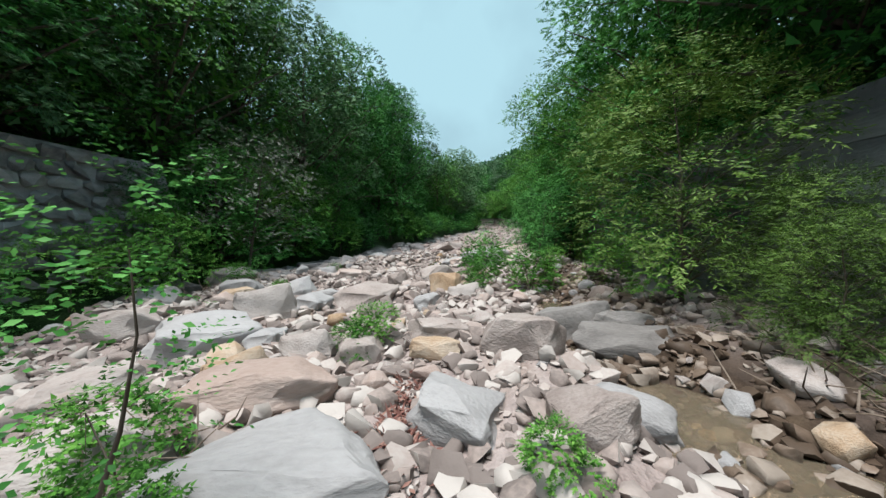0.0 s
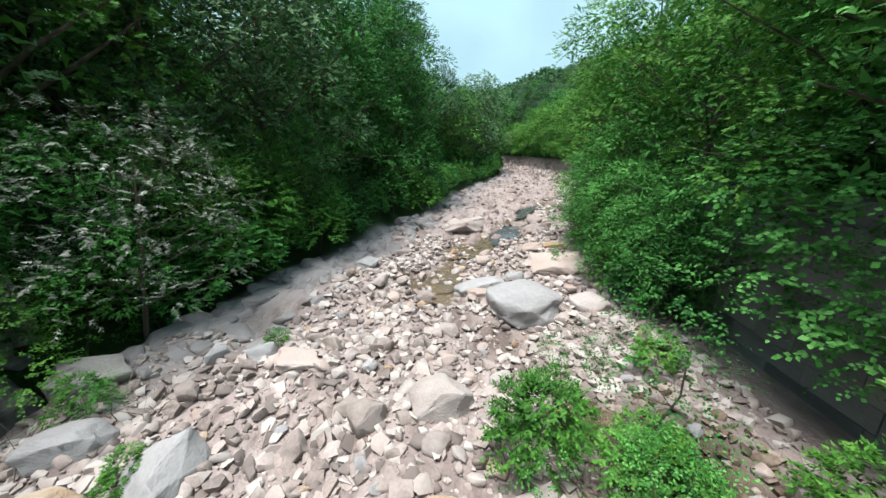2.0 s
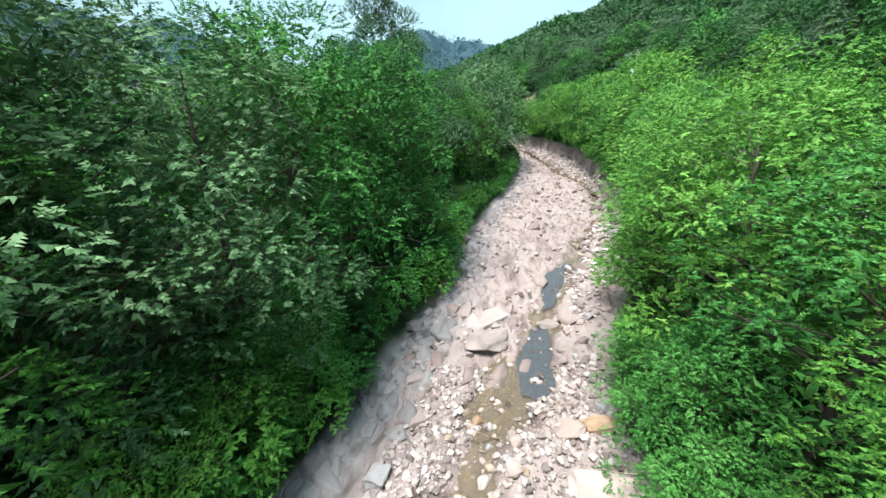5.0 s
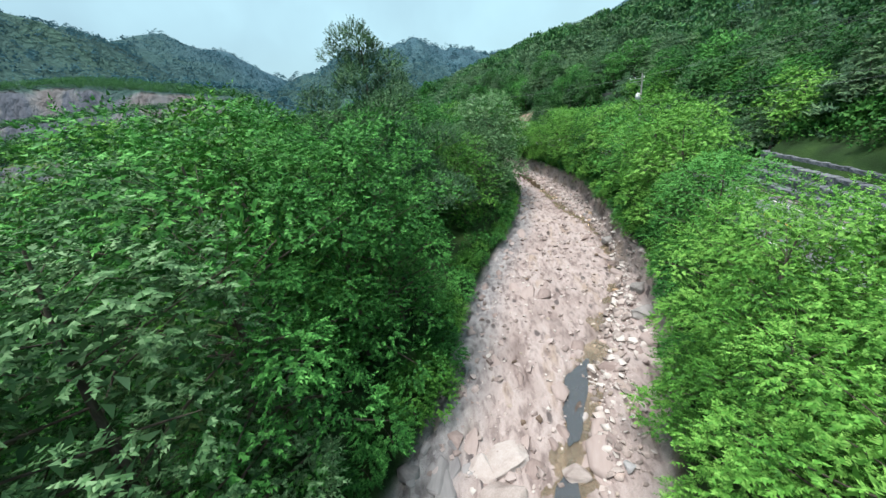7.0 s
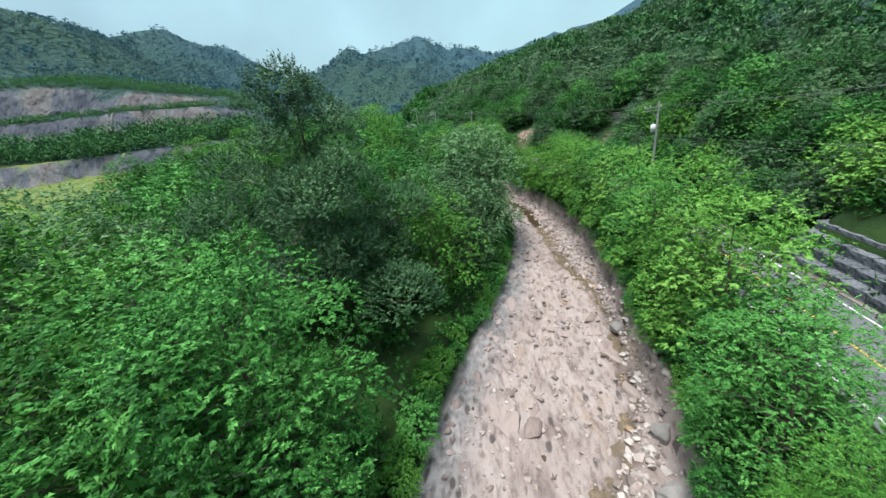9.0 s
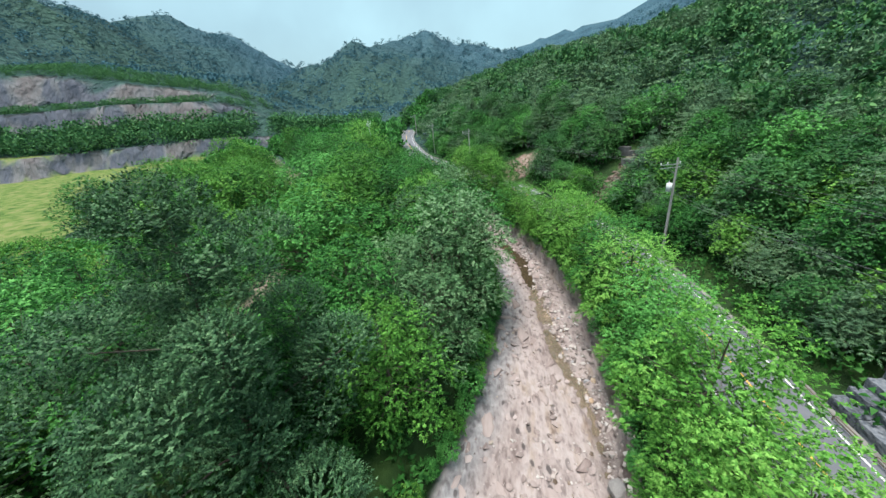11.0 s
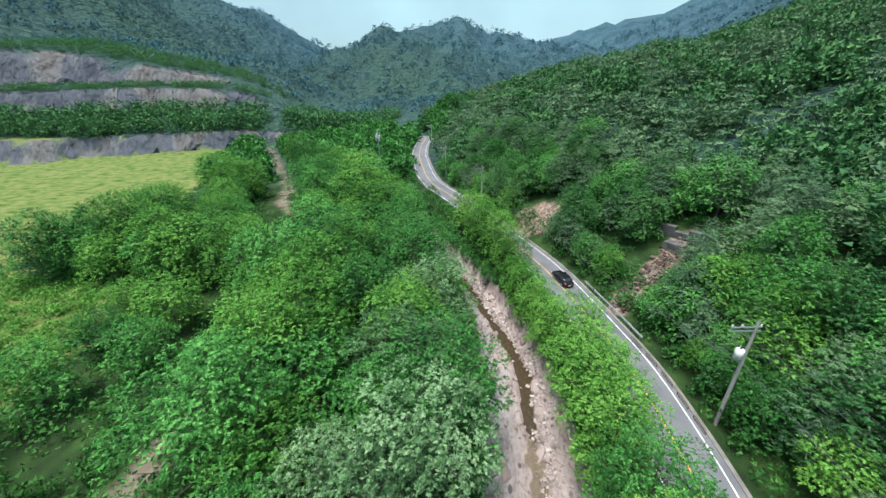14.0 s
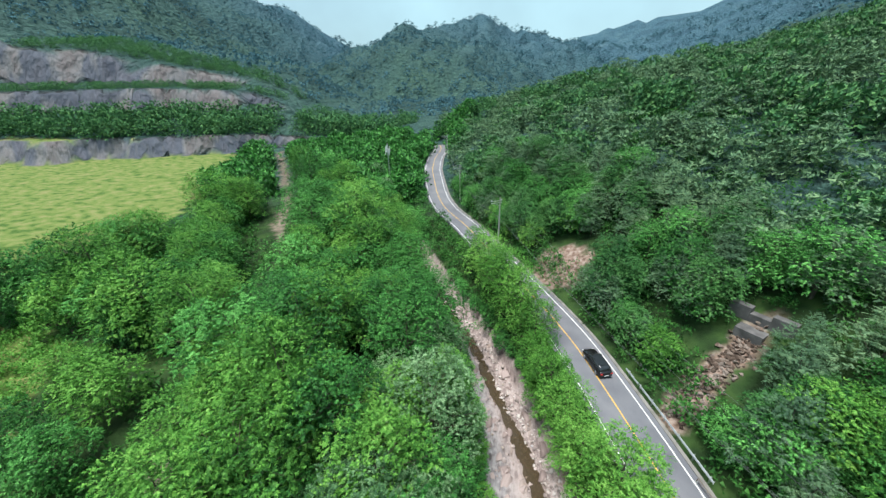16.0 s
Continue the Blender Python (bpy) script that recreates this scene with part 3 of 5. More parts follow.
    b.inputs["Strength"].default_value, b.inputs["Distance"].default_value = 0.6, 0.15
    l.new(relief.outputs[0], b.inputs["Height"])
    heave = n.new("ShaderNodeMath")
    heave.operation = "MULTIPLY"
    l.new(can_t.outputs[0], heave.inputs[0])
    open_land = n.new("ShaderNodeMath")
    open_land.operation = "ADD"
    l.new(attr("rock"), open_land.inputs[0])
    l.new(attr("meadow"), open_land.inputs[1])
    wooded = n.new("ShaderNodeMath")
    wooded.operation, wooded.use_clamp = "SUBTRACT", True
    l.new(attr("canopy"), wooded.inputs[0])
    l.new(open_land.outputs[0], wooded.inputs[1])
    l.new(wooded.outputs[0], heave.inputs[1])
    b2 = n.new("ShaderNodeBump")
    b2.invert = True
    b2.inputs["Strength"].default_value, b2.inputs["Distance"].default_value = 1.0, 4.0
    l.new(heave.outputs[0], b2.inputs["Height"])
    l.new(b.outputs[0], b2.inputs["Normal"])
    crags = n.new("ShaderNodeMath")
    crags.operation = "MULTIPLY"
    crag_t, crag_c = noisy(0.3, 9, [(0, 0, 0), (1, 1, 1)], stretch=(1, 1, 0.4))
    l.new(crag_c, crags.inputs[0])
    l.new(attr("rock"), crags.inputs[1])
    b3 = n.new("ShaderNodeBump")
    b3.inputs["Strength"].default_value, b3.inputs["Distance"].default_value = 0.9, 1.6
    l.new(crags.outputs[0], b3.inputs["Height"])
    l.new(b2.outputs[0], b3.inputs["Normal"])
    l.new(b3.outputs[0], shader.inputs["Normal"])
    return m


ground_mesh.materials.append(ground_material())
ground = tagged(new("ground", ground_mesh), "valley ground with a dry stony stream bed, meadow and wooded slopes", "ground", kind="structure")


# ---- road ----
def ribbon(y0, y1, step, off0, off1, lift, thick=0.0):
    """A strip of road between two offsets from its centre line, square to that line."""
    y = np.arange(y0, y1 + step / 2, step)
    x = road_x(y)
    dx = np.gradient(x, y)
    nrm = np.hypot(1, dx)
    rows = []
    for o in (off0, off1):
        rows.append(np.stack([x + o / nrm, y - o * dx / nrm, road_z(y) + lift], -1))
    if thick:
        rows = [rows[0] - [0, 0, thick], rows[0], rows[1], rows[1] - [0, 0, thick]]
    v = np.concatenate(rows)
    n, k = len(y), len(rows)
    i = np.arange(n - 1)
    f = np.concatenate([np.stack([i + (r + 1) * n, i + (r + 1) * n + 1, i + r * n + 1, i + r * n], -1)[:, ::-1] for r in range(k - 1)])
    return v, f[:, ::-1]


road = tagged(new("road", mesh_of("road", *ribbon(-60, 243, 1.5, -ROAD_HALF, ROAD_HALF, 0.03, 0.3), ASPHALT)), "grey two-lane asphalt mountain road", "road", kind="structure")
for name, o, w, mat in (("edge_line", -2.8, 0.13, WHITE_PAINT), ("edge_line", 2.7, 0.13, WHITE_PAINT), ("centre_line", 0.0, 0.14, YELLOW_PAINT)):
    part(name, mesh_of(name, *ribbon(-60, 243, 1.5, o - w / 2, o + w / 2, 0.036), mat), mat, road)
tagged(new("kerb", mesh_of("kerb", *ribbon(-60, 240, 1.5, ROAD_HALF + 0.02, ROAD_HALF + 0.42, 0.08, 0.4), KERB_CONCRETE)), "pale concrete gutter along the road's edge", "kerb", kind="structure")


# ---- trees ----
def frames_of(way):
    ref = np.where(np.abs(way[:, 2:3]) > 0.92, [[1.0, 0, 0]], [[0, 0, 1.0]])
    side = np.cross(way, ref)
    side /= np.linalg.norm(side, axis=1)[:, None] + 1e-9
    return side, np.cross(side, way)


def sprays(rng, base, way, length, leaflets, leaf, wide, droop=0.35, simple=False, face=None):
    """Compound leaves: leaflets on both sides of a stalk. Gives verts and quads."""
    n = len(base)
    side, up = frames_of(way)
    vs = []
    for i in range(leaflets):
        u = (i + 1) / leaflets
        sgn = 1 if i % 2 else -1
        last = i == leaflets - 1
        at = base + way * (length * u)[:, None] - np.array([0, 0, 1.0]) * (droop * length * u * u)[:, None]
        d = way * (1.0 if last else 0.55) + (0 if last else sgn * 0.95) * side + rng.normal(0, 0.22, (n, 3))
        d[:, 2] -= 0.18
        d /= np.linalg.norm(d, axis=1)[:, None]
        w = np.cross(d, (up if face is None else face) + rng.normal(0, 0.3, (n, 3)))
        w /= np.linalg.norm(w, axis=1)[:, None] + 1e-9
        L = (leaf * rng.uniform(0.7, 1.2, n))[:, None]
        W = L * wide
        sag = np.array([0, 0, 1.0]) * L * 0.12
        if simple:
            vs.append(np.stack([at + w * W * 0.8, at + d * L - sag, at - w * W * 0.8], 1))
            continue
        vs.append(np.stack([at, at + d * L * 0.5 + w * W - sag * 0.2, at + d * L - sag, at + d * L * 0.5 - w * W - sag * 0.2], 1))
    v = np.concatenate(vs).reshape(-1, 3)
    return v, np.arange(len(v)).reshape(-1, 3 if simple else 4)


def crown_points(rng, count, lumps, floor=-0.35):
    """Points and outward ways on a heap of lumps (centre, radius); those inside another lump are left out."""
    c = np.array([l[0] for l in lumps])
    r = np.array([l[1] for l in lumps])
    out_p, out_d = [], []
    while sum(len(p) for p in out_p) < count:
        k = rng.choice(len(lumps), 4 * count, p=r ** 2 / (r ** 2).sum())
        d = rng.normal(0, 1, (4 * count, 3))
        d /= np.linalg.norm(d, axis=1)[:, None]
        p = c[k] + d * (r[k] * rng.uniform(0.62, 1.08, len(k)) ** 0.6)[:, None]
        deep = np.zeros(len(k), bool)
        for ci, ri in zip(c, r):
            deep |= np.linalg.norm(p - ci, axis=1) < ri * 0.72
        ok = ~deep & (d[:, 2] > floor)
        out_p.append(p[ok])
        out_d.append(d[ok])
    return np.concatenate(out_p)[:count], np.concatenate(out_d)[:count]


def pad_crown(rng, count, pads, flat=0.72):
    """Sprays on the skin of leafy clumps (centre, size, outward way, normal): base points, ways and the way each spray faces."""
    size = np.array([q[1] for q in pads])
    k = rng.choice(len(pads), count, p=size ** 2 / (size ** 2).sum())
    c, s = np.array([q[0] for q in pads])[k], size[k][:, None]
    along_it, up = np.array([q[2] for q in pads])[k], np.array([q[3] for q in pads])[k]
    across = np.cross(up, along_it)
    h = rng.uniform(-0.3, 1.0, count)
    th = rng.uniform(0, 6.283, count)
    r = np.sqrt(1 - h ** 2) * (1 + 0.2 * np.sin(3 * th + 5 * k) + 0.14 * np.sin(5 * th + 11 * k))
    shell = rng.uniform(0.72, 1.06, count)[:, None]
    d = (r * np.cos(th))[:, None] * along_it * 1.1 + (r * np.sin(th))[:, None] * across * 0.9 + (flat * h)[:, None] * up
    p = c + s * shell * d
    way = d + 0.25 * up + rng.normal(0, 0.32, (count, 3))
    face = 0.75 * d + 0.75 * up + rng.normal(0, 0.16, (count, 3))
    return p, way / np.linalg.norm(way, axis=1)[:, None], face


def crown_pads(rng, shape, height, radius, bare, lump, number):
    """Boughs on a spiral round the trunk, broad below the middle, closing at the top."""
    pads = []
    for i in range(number):
        u = (i + 0.5) / number
        a = i * 2.39996 + rng.normal(0, 0.35)
        if shape == "pine":
            tier = round(u * 6) / 6
            z, out = bare + (height - bare) * (0.1 + 0.86 * tier) + rng.normal(0, 0.12), radius * (1.0 - 0.82 * u)
            tilt, size = rng.uniform(0.02, 0.25), radius * lump * (1.05 - 0.5 * u) * rng.uniform(0.75, 1.2)
        else:
            z = bare + (height - bare) * (0.06 + 0.88 * u ** 0.85)
            out = radius * math.sqrt(max(0.02, 1 - ((u - 0.36) / 0.70) ** 2))
            tilt, size = (0.5 - 0.35 * u) * rng.uniform(0.5, 1.3), radius * lump * rng.uniform(0.6, 1.35)
        out *= rng.uniform(0.35, 0.65) if i % 5 == 0 else rng.uniform(0.72, 1.0)
        o = np.array([math.cos(a), math.sin(a), 0.0])
        up = o * math.sin(tilt) + np.array([0, 0, math.cos(tilt)]) + rng.normal(0, 0.08, 3)
        up /= np.linalg.norm(up)
        way = o - up * (o @ up)
        pads.append((o * out + [0, 0, min(z, height - 0.2)], size, way / np.linalg.norm(way), up))
    return pads


def make_tree(name, seed, height, radius, bare, count, leaf, wide, leaf_mat, shape="round", leaflets=9, stalk=0.6, lump=0.42, label="", category="tree", trunk_r=0.16, simple=True, floor=-0.05, number=70):
    """A tree: trunk with limbs, and a crown of leafy sprays on its boughs."""
    rng = np.random.RandomState(seed)
    lumps = []
    if shape in ("round", "pine"):
        boughs = crown_pads(rng, shape, height, radius, bare, lump, number if shape == "round" else 34)
        lumps = [(q[0] - 0.25 * q[1] * q[2], q[1]) for q in boughs]
        p, d, face = pad_crown(rng, count, boughs, 0.72 if shape == "round" else 0.3)
    else:
        n_l = {"tall": 40, "bush": 9}[shape]
        for i in range(n_l):
            u = (i + 0.5) / n_l
            z = bare + (height - bare) * (0.12 + 0.8 * u)
            if shape == "tall":
                out = radius * (1.0 - 0.90 * u ** 2.7)
                rr = radius * lump * (1.0 - 0.68 * u) * rng.uniform(0.8, 1.2)
            else:
                out, rr = radius * rng.uniform(0.2, 0.75), radius * lump * rng.uniform(0.8, 1.2)
            a = i * 2.4 + rng.uniform(-0.5, 0.5)
            out *= rng.uniform(0.35, 1.0) if i % 3 else rng.uniform(0.0, 0.4)
            lumps.append((np.array([out * math.cos(a), out * math.sin(a), min(z, height - rr * 0.6)]), rr))
        p, d = crown_points(rng, count, lumps, floor)
        face = d * 0.75 + [0, 0, 0.6]
        d[:, 2] = d[:, 2] + 0.7 if shape == "tall" else d[:, 2] * 0.6 + 0.15
        d += rng.normal(0, 0.3, d.shape)
        d /= np.linalg.norm(d, axis=1)[:, None]
    droop = {"round": 0.2, "tall": 0.1, "pine": 0.05, "bush": 0.3}[shape]
    lv, lf = sprays(rng, p, d, stalk * rng.uniform(0.7, 1.25, count), leaflets, leaf, wide, droop, simple, face)
    if shape == "round" and count >= 900 and simple:
        # broad filler leaves added inside the crown to block light and darken its gaps
        a, u = rng.uniform(0, 6.283, 1100), rng.uniform(0.02, 0.8, 1100)
        out = radius * np.sqrt(np.maximum(0.02, 1 - ((u - 0.36) / 0.70) ** 2)) * 0.62 * np.sqrt(rng.uniform(0.1, 1, 1100))
        q = np.stack([out * np.cos(a), out * np.sin(a), bare + (height - bare) * (0.04 + 0.86 * u ** 0.85)], -1)
        f, g = rng.normal(0, 1, (1100, 3)), rng.normal(0, 1, (1100, 3))
        f /= np.linalg.norm(f, axis=1)[:, None]
        g = np.cross(f, g)
        g /= np.linalg.norm(g, axis=1)[:, None]
        L = radius * 0.05
        k = lv.shape[0]
        filler = np.stack([q - f * L, q + g * L * 0.7, q + f * L], 1)
        lv = np.concatenate([lv, filler.reshape(-1, 3)])
        lf = np.concatenate([lf, k + np.arange(3 * len(q)).reshape(-1, 3)])
    thing = new(name)
    pieces = []
    steps = np.linspace(0, 1, 7)
    lean = rng.normal(0, 0.25, 2)
    trunk = np.stack([lean[0] * steps ** 2 + 0.06 * rng.normal(size=7), lean[1] * steps ** 2 + 0.06 * rng.normal(size=7), -0.5 + (height * 0.86 + 0.5) * steps], -1)
    trunk[0, :2] = 0
    pieces.append(tube(trunk, trunk_r * (1.15 - steps), 7))
    for c, rr in lumps:
        if c[2] > height * 0.9 or rng.uniform() < (0.75 if count < 1400 else 0.5):
            continue
        zz = max(0.1 * height, c[2] - 0.45 * np.hypot(c[0], c[1]) - rr * 0.3)
        u = (zz + 0.5) / (height * 0.86 + 0.5)
        start = np.array([np.interp(u, steps, trunk[:, 0]), np.interp(u, steps, trunk[:, 1]), zz])
        mid_p = (start + c) / 2 + rng.normal(0, 0.12, 3) + [0, 0, 0.1]
        r0 = trunk_r * 0.5 * (1.1 - u)
        pieces.append(tube([start, mid_p, c, c + (c - mid_p) * 0.5], [r0, r0 * 0.65, r0 * 0.4, r0 * 0.15], 5))
    tv, tf = gather(pieces)
    part("trunk", mesh_of("trunk", tv, tf, BARK, True), BARK, thing)
    part("crown", mesh_of("crown", lv, lf, leaf_mat), leaf_mat, thing)
    return tagged(thing, label, category)


def far_crown(rng, number, per, leaf, wide, pine=False):
    """A small template one metre across for woods that are far: leaf tufts on boughs."""
    pads = crown_pads(rng, "pine" if pine else "round", 1.15, 0.5, 0.0, 0.36 if pine else 0.38, number)
    n = number * per
    p, t, face = pad_crown(rng, n, pads, 0.3 if pine else 0.72)
    t = t + rng.normal(0, 0.35, t.shape)
    t /= np.linalg.norm(t, axis=1)[:, None]
    w = np.cross(t, face + rng.normal(0, 0.15, t.shape))
    w /= np.linalg.norm(w, axis=1)[:, None] + 1e-9
    L = leaf * rng.uniform(0.7, 1.3, (n, 1))
    p = p - [0, 0, 0.45]
    v = np.stack([p - t * L * 0.5 + w * L * wide, p + t * L, p - t * L * 0.5 - w * L * wide], 1)
    return v[rng.permutation(n)].reshape(-1, 3)


def woods(name, spots, heights, templates, mat, label, category="woods", lift=0.28):
    """Many crowns joined in one mesh."""
    rng = np.random.RandomState(len(spots))
    vs = []
    for (x, y, z), h in zip(spots, heights):
        t = templates[rng.randint(len(templates))]
        a = rng.uniform(0, 6.283)
        ca, sa = math.cos(a) * h, math.sin(a) * h
        hz = h * rng.uniform(0.85, 1.25)
        vs.append(np.stack([t[:, 0] * ca - t[:, 1] * sa + x, t[:, 0] * sa + t[:, 1] * ca + y, t[:, 2] * hz + z + lift * h], -1))
    v = np.concatenate(vs)
    return tagged(new(name, mesh_of(name, v, np.arange(len(v)).reshape(-1, 3), mat)), label, category, kind="stuff")


def put(kinds, x, y, size, rng, sink=0.2, group="", tall=1.0):
    src = kinds[rng.randint(len(kinds))]
    s = size * rng.uniform(0.8, 1.15)
    m = Matrix.LocRotScale((x, y, ground_at(x, y) - sink), Euler((rng.normal(0, 0.04), rng.normal(0, 0.04), rng.uniform(0, 6.283))), (s, s, s * tall * rng.uniform(0.92, 1.1)))
    return tagged(copy_thing(src, m), group=group)


# one of each kind; the others are copies
LOCUST = [make_tree("locust_tree", 11 + i, 10.5, 4.0, 0.3, 4600, 0.10, 0.38, m, leaflets=9, stalk=0.30, label=lab, lump=0.21)
          for i, (m, lab) in enumerate(((LEAF_GREEN, "broad green locust tree with feathery leaves on the bank"), (LEAF_BRIGHT, "bright green locust tree with feathery leaves"), (LEAF_GREEN, "leafy green locust tree with a full crown")))]
ALDER = [make_tree("alder_tree", 31 + i, 11.0, 3.8, 0.3, 4600, 0.105, 0.42, m, leaflets=8, stalk=0.28, label=lab, lump=0.21)
         for i, (m, lab) in enumerate(((LEAF_GREEN, "green broadleaf tree on the stream bank"), (LEAF_GREY, "silvery grey-green broadleaf tree with pale leaf tips")))]
POPLAR = make_tree("poplar_tree", 41, 21.0, 8.3, 1.0, 17000, 0.15, 0.42, LEAF_POPLAR, "tall", 8, 0.6, 0.36, "tall grey-green poplar standing above the other trees", trunk_r=0.26)
BANK_TREE = [make_tree("bank_tree", 101 + i, 10.5, 4.0, 0.3, 2600, 0.165, 0.42, m, leaflets=6, stalk=0.36, label=lab, lump=0.215)
             for i, (m, lab) in enumerate(((LEAF_GREEN, "green broadleaf tree beside the stream"), (LEAF_BRIGHT, "bright green feathery tree beside the stream"), (LEAF_GREY, "silvery green broadleaf tree beside the stream"), (LEAF_GREEN, "full-crowned green tree beside the stream")))]
PINE = [make_tree("pine_tree", 51 + i, 9.0, 2.9, 1.6, 900, 0.24, 0.22, LEAF_PINE, "pine", 7, 0.55, 0.40, "dark blue-green pine with layered flat boughs") for i in range(2)]
SLOPE_TREE = [make_tree("slope_tree", 61 + i, 8.5, 3.4, 0.8, 1300, 0.21, 0.44, m, "round", 6, 0.42, 0.24, lab, number=54)
              for i, (m, lab) in enumerate(((LEAF_GREEN, "leafy green tree on the wooded slope"), (LEAF_BRIGHT, "bright green leafy tree among the woods"), (LEAF_DARK, "dark green leafy tree among the woods")))]
BUSH = [make_tree("bush", 71 + i, 2.2, 1.4, 0.1, 360, 0.145, 0.40, m, "bush", 7, 0.42, 0.55, lab, "bush", 0.03)
        for i, (m, lab) in enumerate(((LEAF_BRIGHT, "low bright green bush at the foot of the bank"), (LEAF_GREEN, "low leafy green bush at the foot of the bank")))]
FINE_BUSH = [make_tree("leafy_bush", 171 + i, 2.2, 1.4, 0.1, 520, 0.062, 0.36, m, "bush", 9, 0.34, 0.5, lab, "bush", 0.03, simple=False)
             for i, (m, lab) in enumerate(((LEAF_GREEN, "leafy green bush with small leaves beside the wall"), (LEAF_BRIGHT, "bright green bush with small leaves beside the stones")))]
WILLOW = make_tree("willow_bush", 81, 5.2, 2.0, 0.2, 3200, 0.10, 0.12, LEAF_WILLOW, "round", 9, 0.36, 0.24, "grey-green willow bush with narrow leaves beside the water", "bush", 0.06, simple=False)
PALE = make_tree("pale_shrub", 95, 6.6, 2.3, 1.6, 800, 0.085, 0.34, LEAF_PALE, "round", 9, 0.35, 0.2, "tall shrub with pale grey-white leaves on the bank", "shrub", 0.07)
PALE.matrix_basis = pose(-8.6, 14.8, ground_at(-8.6, 14.8) - 0.1, 0, 8, 0)
SAPLING = make_tree("sapling", 91, 2.4, 0.65, 0.9, 150, 0.046, 0.27, LEAF_GREEN, "bush", 9, 0.4, 0.45, "slender young tree with bright leaves among the stones", "sapling", 0.022, simple=False)
prototypes = LOCUST + ALDER + BANK_TREE + PINE + SLOPE_TREE + BUSH + FINE_BUSH
plant = np.random.RandomState(5)
POPLAR.matrix_basis = pose(-8.3, 53.5, ground_at(-8.3, 53.5) - 0.2, 0, 0, 40)
WILLOW.matrix_basis = pose(4.9, 6.9, ground_at(4.9, 6.9) - 0.1)
SAPLING.matrix_basis = pose(-1.75, 1.55, ground_at(-1.75, 1.55) - 0.05, 0, 0, 20)
for x, y, s in ((4.4, 3.7, 0.40), (5.3, 4.7, 0.5), (5.6, 3.2, 0.5)):
    put([WILLOW], x, y, s, plant, 0.1, "willows beside the water")
for x, y, s in ((1.7, 11.6, 1.0), (1.1, 9.2, 0.75), (-6.6, 11.9, 0.6), (2.6, 10.2, 1.15), (3.0, 11.2, 1.3), (2.3, 9.4, 0.9)):
    put([SAPLING], x, y, s, plant, 0.05, "saplings among the stones")
for x, y, s in ((-1.2, 5.6, 0.34), (1.3, 11.2, 0.5), (1.6, 11.9, 0.42), (-5.3, 10.9, 0.34), (-1.9, 1.75, 0.32), (-2.6, 2.5, 0.3), (0.7, 2.3, 0.16), (-1.5, 5.2, 0.2), (-7.4, 12.1, 0.3), (-4.8, 14.6, 0.22), (1.0, 9.1, 0.36), (4.4, 13.6, 0.34), (2.7, 10.4, 0.5), (3.1, 11.3, 0.45), (4.9, 9.8, 0.6), (4.6, 7.6, 0.5), (-8.2, 9.0, 0.6)):
    put(BUSH[:1], x, y, s, plant, 0.05, "bushes among the stones")
BIG = LOCUST + LOCUST[1:2] + ALDER

# left bank, front row
for y in np.arange(-14, 160, 4.9):
    xl = float(bed_left(y))
    if not 43 < y < 59:
        put(BIG if y < 20 else BIG + ALDER[1:] * 4 if y < 48 else BANK_TREE, xl - np.interp(y, (0, 12, 18, 24, 40, 80, 90), (5.2, 5.2, 4.2, 4.2, 4.4, 4.0, 5.0)) + plant.uniform(-0.8, 0.8), y + plant.uniform(-1, 1), np.interp(y, (0, 12, 17, 36, 43, 70, 85, 86, 150), (1.25, 1.2, 1.28, 1.25, 1.1, 1.25, 1.25, 1.1, 0.95)), plant, group="trees on the left bank")
for y in np.arange(-14, 150, 5.6):
    xl = float(bed_left(y))
    x = xl - 9.5 + plant.uniform(-1.5, 1.5)
    if abs(x - float(track_x(y))) > 3.5 and not 45 < y < 58:
        put(LOCUST if -4 < y < 34 else BANK_TREE, x, y + plant.uniform(-1.5, 1.5), 1.24 if y < 38 else 1.15, plant, group="trees on the left bank")
for x, y, s in ((-14.5, -3, 1.3), (-15.0, 3.0, 1.35), (-14.0, 8.5, 1.3), (-15.5, 13.5, 1.35), (-14.0, 19.0, 1.3), (-20.5, 0.5, 1.4), (-20.0, 7.0, 1.4), (-21.0, 13.5, 1.4), (-19.5, 20.0, 1.3), (-20.0, 27.0, 1.3), (-26.5, 4.0, 1.4), (-26.0, 12.0, 1.4), (-26.0, 20.0, 1.4)):
    put(BANK_TREE, x, y, s, plant, group="trees on the left bank")
for x, y, s in ((-20.5, 46.0, 1.2), (-25.0, 43.0, 1.25), (-24.5, 50.5, 1.15), (-30.0, 48.0, 1.25), (-29.5, 55.0, 1.1), (-35.0, 52.5, 1.15)):
    put(BANK_TREE, x, y, s, plant, group="trees on the left bank")
# right bank, between the wall and the road
for y in np.arange(-10, 142, 4.2):
    xr, rx = float(bed_right(y)) + 1.6, float(road_x(y)) - ROAD_HALF
    gap = rx - xr
    if y > 78:
        continue
    put(ALDER[:1] if y < 7 else LOCUST[1:2] * 2 + LOCUST[:1] if y < 44 else BANK_TREE[1:2] * 2 + BANK_TREE[3:], xr + min(2.0 if y > 12 else 2.9, 0.4 * gap), y + plant.uniform(-1, 1), np.interp(y, (0, 9, 13, 27, 34, 46, 54, 78), (1.1, 1.05, 0.85, 0.85, 0.8, 0.84, 0.98, 0.88)), plant, group="trees on the right bank")
    if gap > 8:
        put(BANK_TREE[1:2], xr + 0.66 * gap, y + plant.uniform(-1, 1), 0.85, plant, group="trees on the right bank")
